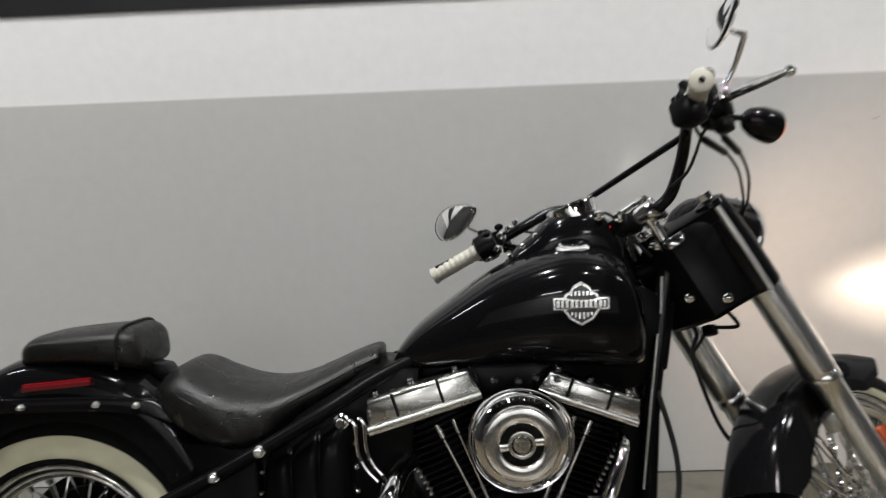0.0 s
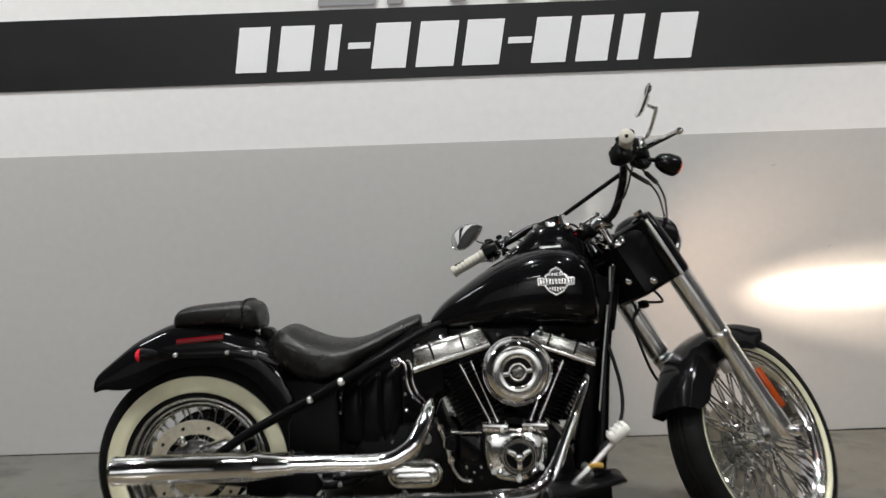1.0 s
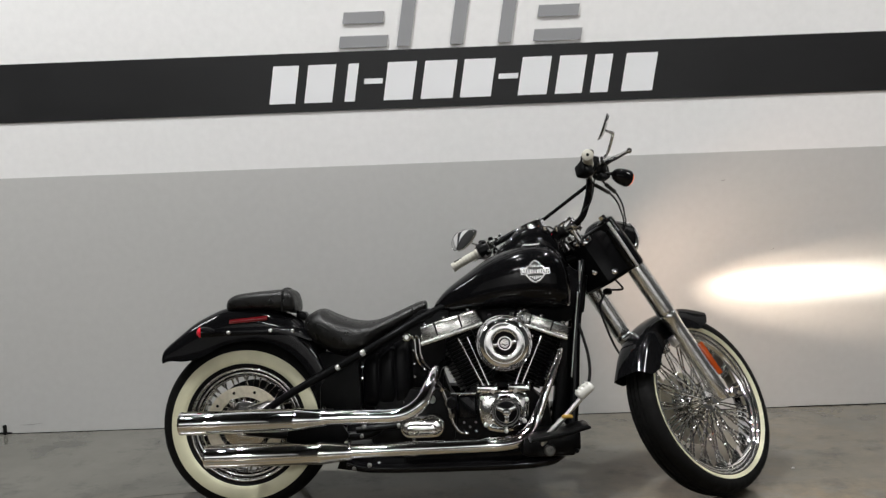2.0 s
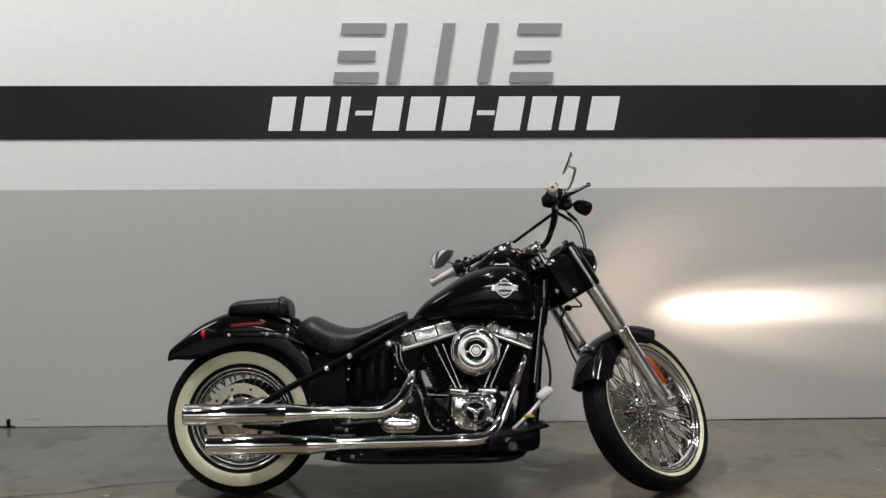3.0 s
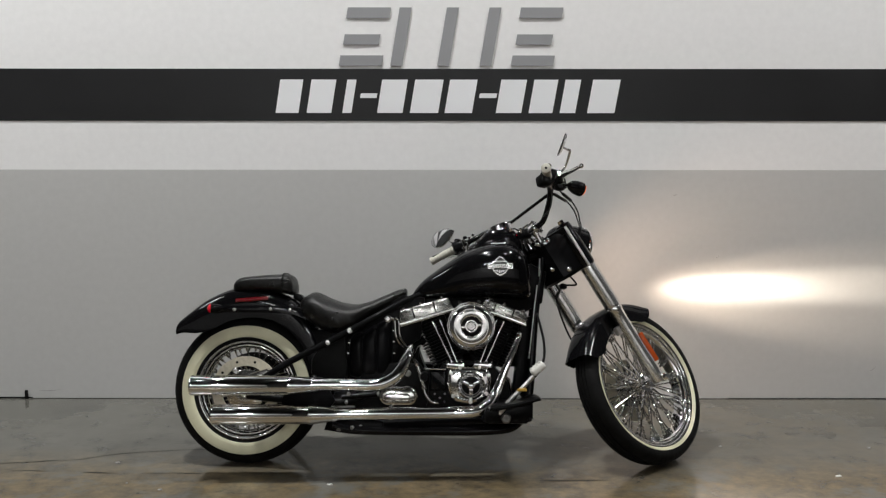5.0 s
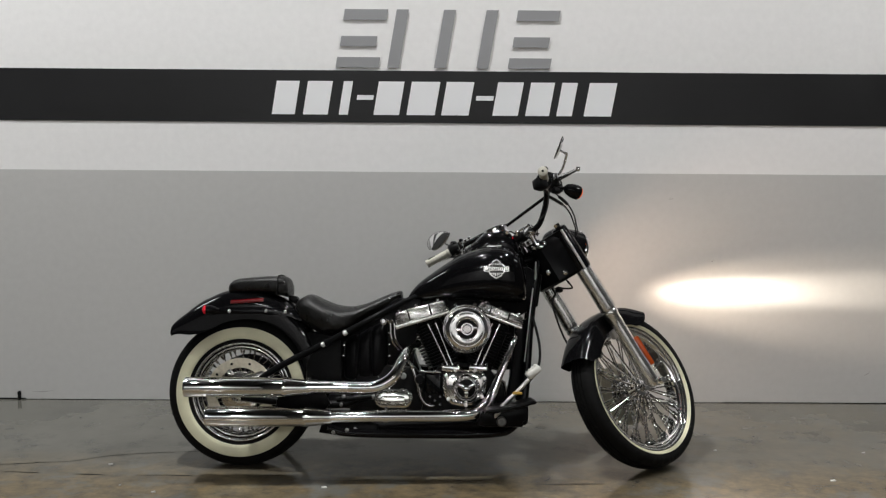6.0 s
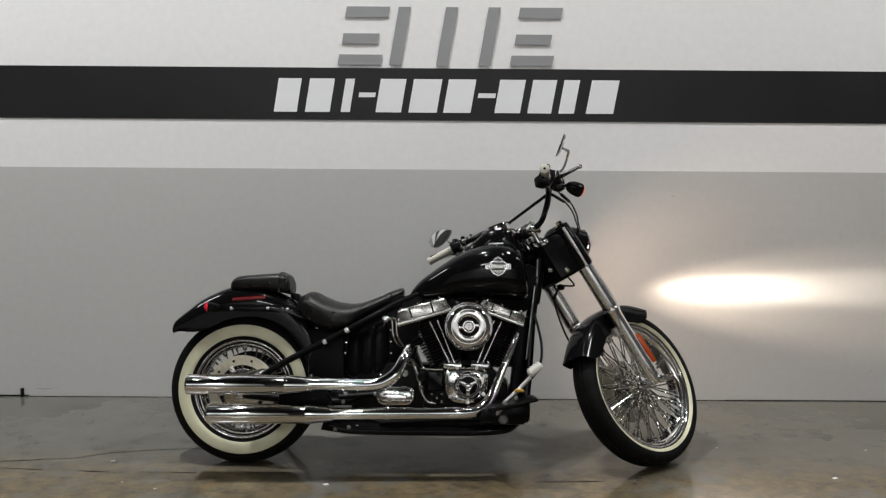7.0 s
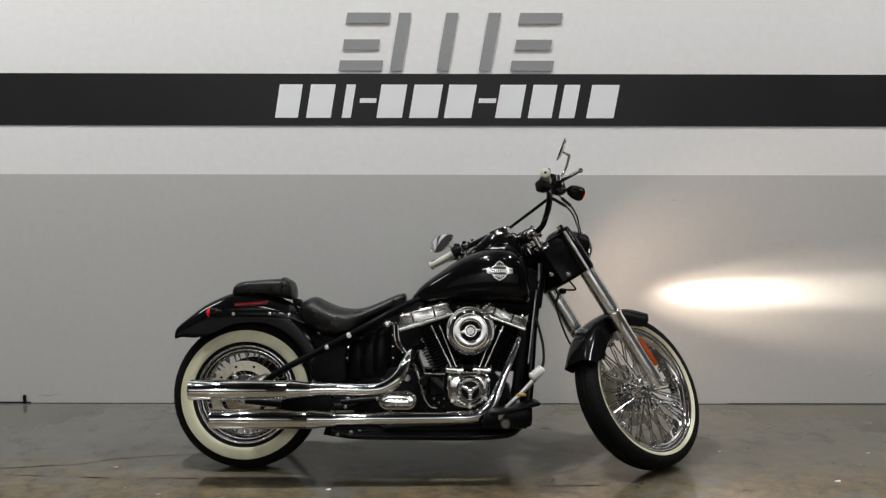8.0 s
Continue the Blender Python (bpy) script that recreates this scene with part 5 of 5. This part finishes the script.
def drop(y):
    """The bars sit a little lower on the left side."""
    return -0.135 * max(0, y - 0.06)


bar = part("handlebar", tube(bmesh.new(), [(x, y, z + drop(y)) for x, y, z in side(list(reversed(BAR_HALF)), -1) + side(BAR_HALF[1:], 1)], 0.0127, 14), GLOSS, bike, "black handlebar with a cross brace", STEER)
part("cross_brace", tube(bmesh.new(), [(1.256, -0.172, 1.148), (1.256, 0.172, 1.131)], 0.0075, 10, smooth=False), GLOSS, bar, "black cross brace")
for sgn in (-1, 1):
    part("riser", lathe(bmesh.new(), [(0, 0.016), (0.02, 0.015), (0.05, 0.0145), (0.07, 0.019), (0.095, 0.019), (0.1, 0.014), (0.1, 0)], 20, (1.298, sgn * 0.036, 0.965), (-0.5, 0, 0.75)), CHROME, bike, "chrome handlebar riser", STEER)
    a, b = Vector((1.097, sgn * 0.340, 1.116 + drop(sgn * 0.34))), Vector((1.0115 if sgn < 0 else 1.022, sgn * (0.426 if sgn < 0 else 0.434), 1.093 + drop(sgn * 0.44)))
    d = (b - a).normalized()
    if sgn > 0:
        a, b = a + d * 0.014, b + d * 0.014
    g = [(0.0, 0.013), (0.001, 0.019), (0.01, 0.0205), (0.014, 0.018)]
    L = (b - a).length
    k = 0.02
    while k < L - 0.014:
        g += [(k, 0.0172), (k + 0.003, 0.0182), (k + 0.009, 0.0182), (k + 0.012, 0.0172)]
        k += 0.014
    g += [(L - 0.01, 0.0205), (L - 0.002, 0.0205), (L, 0.017), (L, 0.0)]
    grip = part("grip", lathe(bmesh.new(), g, 24, a, d), WHITE_RUBBER, bar, "white ribbed rubber grip")
    part("grip_hole", lathe(bmesh.new(), [(L + 0.0008, 0.0055), (L + 0.0012, 0)], 12, a, d), DARK, bar)
    # switch housing and lever perch
    c = a - d * 0.022
    part("switch_housing", lathe(bmesh.new(), [(-0.030, 0.018), (-0.028, 0.03), (-0.01, 0.034), (0.018, 0.033), (0.023, 0.018)], 16, c, d), SATIN, bar, "black switch housing")
    pc = a - d * 0.058
    fwd = Vector((0.755, sgn * 0.656, 0.05))
    bm = tube(bmesh.new(), [pc - fwd * 0.012, pc + fwd * 0.045], [0.02, 0.013], 12, smooth=False)
    part("lever_perch", bm, CHROME, bar, "chrome lever perch")
    # buttons on the housing and small fittings on the perch
    up = Vector((0, 0, 1))
    for k, (along, lift, ahead, r) in enumerate(((-0.004, 0.034, 0.0, 0.011), (-0.040, 0.031, 0.004, 0.010), (-0.012, 0.018, -0.026, 0.009))):
        knob = bmesh.new()
        bmesh.ops.create_uvsphere(knob, u_segments=14, v_segments=9, radius=r, matrix=Matrix.Translation(c + d * along + up * lift + fwd * ahead) @ Matrix.Diagonal((1.15, 1.15, 0.8, 1)))
        part("switch_button", knob, SATIN, bar, "black switch button")
    for along, lift, ahead in ((-0.045, 0.0, -0.028), (-0.066, 0.008, -0.02), (-0.085, 0.016, -0.012), (-0.030, -0.024, -0.022), (-0.006, -0.034, -0.01)):
        part("perch_bolt", bolt(bmesh.new(), c + d * along + up * lift + fwd * ahead, 0.0055, (0, -1, 0.3), 0.010), CHROME, bar, "chrome perch bolt")
    if sgn < 0:
        m = Matrix.Translation(pc + Vector((0.02, -0.012, 0.026)))
        part("master_cylinder", box(bmesh.new(), (1.165, -0.325, 1.095), (1.225, -0.282, 1.15), 0.01, 2), SATIN, bar, "black brake master cylinder")
        part("reservoir", box(bmesh.new(), (-0.03, -0.022, -0.012), (0.03, 0.022, 0.018), 0.006, 2, m), SATIN, bar, "black brake reservoir")
        part("throttle_box", box(bmesh.new(), (1.035, -0.375, 1.058), (1.085, -0.325, 1.105), 0.010, 2), SATIN, bar, "black throttle housing")
    else:
        part("clutch_box", box(bmesh.new(), (1.095, 0.338, 1.060), (1.150, 0.388, 1.115), 0.010, 2), SATIN, bar, "black clutch lever housing")
    part("mirror_clamp", box(bmesh.new(), (1.160, sgn * 0.336 - 0.012, 1.108 + drop(sgn * 0.34)), (1.186, sgn * 0.336 + 0.012, 1.140 + drop(sgn * 0.34)), 0.005, 2), CHROME, bar, "chrome mirror clamp")
    part("switch_nub", box(bmesh.new(), (1.085, sgn * 0.33 - 0.008, 1.14 + drop(sgn * 0.34)), (1.115, sgn * 0.33 + 0.008, 1.158 + drop(sgn * 0.34)), 0.003, 2), SATIN, bar)
    tip = Vector((1.135, sgn * 0.503, 1.09 + drop(sgn * 0.5) + (0.07 if sgn > 0 else 0)))
    knee = pc + fwd * 0.07 + d * 0.035
    lv = [pc + fwd * 0.04, knee, knee.lerp(tip, 0.5), tip]
    lever = part("lever", tube(bmesh.new(), lv, [0.0085, 0.0105, 0.0085, 0.006], 10), CHROME, bar, "chrome hand lever")
    ball = bmesh.new()
    bmesh.ops.create_uvsphere(ball, u_segments=12, v_segments=8, radius=0.0105, matrix=Matrix.Translation(lv[-1]))
    part("lever_ball", ball, CHROME, bar)
    # mirror: stem and teardrop head
    base = pc + fwd * 0.02 + Vector((0, 0, 0.012))
    mc = Vector((1.192, -0.370, 1.276)) if sgn < 0 else Vector((1.160, 0.519, 1.224))
    back = Vector((0.755, sgn * 0.656, 0)) * 0.015
    st = [base, Vector((1.20, -0.345, 1.175)), Vector((1.196, -0.40, 1.226)), Vector((1.185, -0.405, 1.232)), mc + Vector((0.005, 0, -0.01))] if sgn < 0 else [base, base.lerp(mc, 0.5) + back * 3, mc + back * 2, mc + back * 0.8]
    mirror = part("mirror", tube(bmesh.new(), st, 0.0058, 10), CHROME, bike, "chrome teardrop mirror on a stem", STEER)
    outline = []
    for i in range(28):
        t = 2 * math.pi * i / 28
        yy = (0.080 if sgn > 0 else 0.104) * math.cos(t)
        zz = (0.043 if sgn > 0 else 0.047) * math.sin(t) * (1 - 0.34 * math.cos(t))
        outline.append((yy, zz))
    if sgn < 0:
        to_steer = (BIKE @ STEER).to_3x3().inverted()
        ax, az = Vector((0.94, -0.12, -0.336)).normalized(), Vector((0.336, 0, 0.94))
        ay = az.cross(ax).normalized()
        az = ax.cross(ay)
        m = Matrix.Translation(mc) @ Matrix((to_steer @ ax, to_steer @ ay, to_steer @ az)).transposed().to_4x4()
    else:
        m = Matrix.Translation(mc) @ Matrix.Rotation(radians(11), 4, "Z") @ Matrix.Rotation(radians(-4), 4, "Y") @ Matrix.Rotation(radians(-4), 4, "X")

    deep = 0.010 if sgn < 0 else 0.022

    def mring(x, s):
        return [m @ Vector((x, -sgn * y * s, z * s)) for y, z in outline]
    bm = skin(bmesh.new(), [mring(deep, 0.25), mring(deep * 0.86, 0.6), mring(deep * 0.36, 0.92), mring(-0.004, 1.0), mring(-0.008, 0.97), mring(-0.007, 0.93)])
    if sgn < 0:
        # black ring painted for the dark that the chrome edge reflects
        part("mirror_rim", tube(bmesh.new(), mring(-0.005, 1.0) + mring(-0.005, 1.0)[:1], 0.0026, 8), GLOSS, mirror, "black rim standing in for the dark reflection in the mirror's chrome")
    part("mirror_shell", bm, CHROME, mirror, "chrome mirror shell")
    bm = skin(bmesh.new(), [mring(-0.0075, 0.94)] + [mring(-0.0085 - (0.003 if sgn < 0 else 0.004) * (1 - f * f), 0.93 * f) for f in (1, 0.9, 0.75, 0.6, 0.45, 0.3, 0.15, 0.03)])
    part("mirror_glass", bm, MIRROR, mirror, "convex mirror glass", angle=70)
    if sgn < 0:
        part("perch_block", box(bmesh.new(), (1.120, -0.378, 1.078), (1.150, -0.352, 1.104), 0.005, 2), SATIN, bar, "black perch block")
        part("perch_nut", box(bmesh.new(), (1.118, -0.372, 1.050), (1.150, -0.345, 1.074), 0.006, 2), SATIN, bar, "black perch nut")
        part("stem_collar", lathe(bmesh.new(), [(-0.016, 0), (-0.016, 0.010), (0.010, 0.011), (0.014, 0.008), (0.014, 0)], 14, (1.127, -0.381, 1.116), (0.1, 0, 1)), CHROME, bar, "chrome stem collar")
        part("stem_clamp", lathe(bmesh.new(), [(-0.022, 0), (-0.022, 0.010), (-0.018, 0.013), (0.012, 0.013), (0.016, 0.010), (0.028, 0.008), (0.030, 0)], 16, base + Vector((0.004, 0, 0.006)), (0.1, 0, 1)), CHROME, mirror, "chrome stem clamp")
    # turn signal
    sc = Vector((1.226, -0.372, 1.073)) if sgn < 0 else Vector((1.30, 0.32, 1.06))
    sig_axis = Vector((1, 0.05 * sgn, -0.16)).normalized()
    sig = part("turn_signal", lathe(bmesh.new(), [(-0.047, 0), (-0.045, 0.010), (-0.034, 0.021), (-0.013, 0.029), (0.012, 0.0315), (0.024, 0.031)], 24, sc, sig_axis), GLOSS, bike, "black bullet turn signal", STEER)
    part("signal_lens", lathe(bmesh.new(), [(0.024, 0.0300), (0.032, 0.025), (0.038, 0.013), (0.039, 0)], 24, sc, sig_axis), AMBER_LIT, sig, "lit amber lens")
    part("signal_arm", tube(bmesh.new(), [pc + Vector((0.01, 0, -0.01)), sc - sig_axis * 0.038], 0.0065, 10, smooth=False), SATIN, sig)
part("bar_clamp", box(bmesh.new(), (1.225, -0.075, 1.012), (1.275, 0.075, 1.05), 0.012, 3), CHROME, bike, "chrome handlebar clamp", STEER)
for y in (-0.062, -0.035, 0.035, 0.062):
    part("clamp_bolt", bolt(bmesh.new(), (1.25, y, 1.05), 0.007, (-0.4, 0, 0.9), 0.01), CHROME, bike, "", STEER)
part("riser_cup", lathe(bmesh.new(), [(0, 0.03), (0.012, 0.031), (0.02, 0.026)], 20, (1.305, -0.05, 0.962), (-0.5, 0, 0.85)), CHROME, bike, "chrome riser cup", STEER)
# cables from the right perch and brace down to the headlight
for line, sleeve in (([(1.105, -0.325, 1.105), (1.112, -0.312, 1.099), (1.172, -0.28, 1.081), (1.229, -0.26, 1.083), (1.289, -0.241, 1.084), (1.352, -0.212, 1.069), (1.405, -0.174, 1.05), (1.452, -0.134, 1.036), (1.47, -0.09, 1.0)], (2, 4)),
                     ([(1.135, -0.335, 1.11), (1.141, -0.329, 1.09), (1.211, -0.297, 1.082), (1.288, -0.27, 1.071), (1.356, -0.23, 1.052), (1.411, -0.182, 1.038), (1.459, -0.137, 1.033), (1.475, -0.09, 1.0)], (2, 3))):
    cable = part("cable", tube(bmesh.new(), line, 0.0032, 8), CABLE, bike, "black control cable", STEER)
    a, b = Vector(line[sleeve[0]]), Vector(line[sleeve[1]])
    part("cable_sleeve", tube(bmesh.new(), [a, a.lerp(b, 0.08), a.lerp(b, 0.92), b], [0.0035, 0.0072, 0.0072, 0.0035], 10, smooth=False), CABLE, cable, "black adjuster sleeve")
part("cable", tube(bmesh.new(), [(1.139, -0.32, 1.08), (1.174, -0.276, 1.084), (1.211, -0.226, 1.076), (1.243, -0.169, 1.065), (1.258, -0.102, 1.057), (1.28, -0.06, 1.02)], 0.0034, 8), CABLE, bike, "black control cable", STEER)
part("cable", tube(bmesh.new(), [(1.17, 0.265, 1.10), (1.225, 0.21, 1.07), (1.28, 0.16, 1.05), (1.30, 0.09, 1.02)], 0.0034, 8), CABLE, bike, "black control cable", STEER)
part("brake_line", tube(bmesh.new(), [(1.43, 0.06, 0.83), (1.46, 0.075, 0.80), (1.45, 0.09, 0.76), (1.47, 0.1, 0.68), (1.53, 0.12, 0.58), (1.62, 0.12, 0.50), (1.7, 0.1, 0.44)], 0.005, 8), CABLE, bike, "black brake line", STEER)
part("wire_loop", tube(bmesh.new(), [(1.40, -0.03, 0.86), (1.428, -0.037, 0.831), (1.462, -0.038, 0.797), (1.458, -0.031, 0.789), (1.424, -0.006, 0.794), (1.412, 0.006, 0.789), (1.404, 0.03, 0.765), (1.398, 0.045, 0.752)], 0.0042, 8, steps=4), CABLE, bike, "black wire loop under the shroud", STEER)
part("wire_plug", box(bmesh.new(), (1.402, -0.010, 0.778), (1.432, 0.014, 0.802), 0.005, 2), SATIN, bike, "black wire connector", STEER)
# fittings round the risers
CLAMP_MID = STEER @ Matrix.Translation((0.0237, 0.0456, 0))
for p, r, h, ax in (((1.144, -0.030, 1.040), 0.009, 0.012, (-0.4, -0.5, 0.8)), ((1.184, -0.050, 1.032), 0.010, 0.014, (-0.4, -0.5, 0.8)), ((1.216, -0.092, 1.054), 0.011, 0.014, (0, -1, 0.5)), ((1.244, -0.082, 1.011), 0.010, 0.016, (0, -1, 0.2)),
                    ((1.234, -0.062, 0.990), 0.009, 0.012, (0, -1, 0.2)), ((1.260, -0.100, 1.024), 0.008, 0.012, (0, -1, 0.4)), ((1.259, -0.065, 0.969), 0.012, 0.008, (-0.3, -0.5, 0.8)), ((1.200, -0.040, 0.990), 0.007, 0.010, (0, -1, 0.3))):
    part("riser_fitting", bolt(bmesh.new(), p, r, ax, h), CHROME, bike, "chrome fitting by the risers", CLAMP_MID)
part("riser_block", box(bmesh.new(), (1.182, -0.072, 0.998), (1.232, -0.010, 1.040), 0.010, 2), SATIN, bike, "black block between the risers", CLAMP_MID)
part("riser_rod", tube(bmesh.new(), [(1.178, -0.045, 1.036), (1.212, -0.086, 1.058)], 0.0055, 8, smooth=False), CHROME, bike, "chrome rod along the clamp", CLAMP_MID)
for a, b, c in (((1.144, -0.017, 1.043), (1.165, -0.03, 1.05), (1.184, -0.045, 1.03)), ((1.171, -0.019, 1.016), (1.19, -0.03, 0.99), (1.20, -0.02, 0.955)), ((1.191, -0.026, 1.004), (1.215, -0.05, 0.98), (1.245, -0.06, 0.945)), ((1.22, -0.055, 1.014), (1.20, -0.05, 0.985), (1.215, -0.04, 0.94))):
    part("wire", tube(bmesh.new(), [a, b, c], 0.0036, 8), CABLE, bike, "thin black wire", CLAMP_MID)
part("telltale", lathe(bmesh.new(), [(0, 0.0045), (0.004, 0.004), (0.005, 0)], 12, (1.171, -0.026, 1.018), (-0.2, -1, 0.3)), RED_LENS, bike, "tiny lit red telltale", CLAMP_MID)
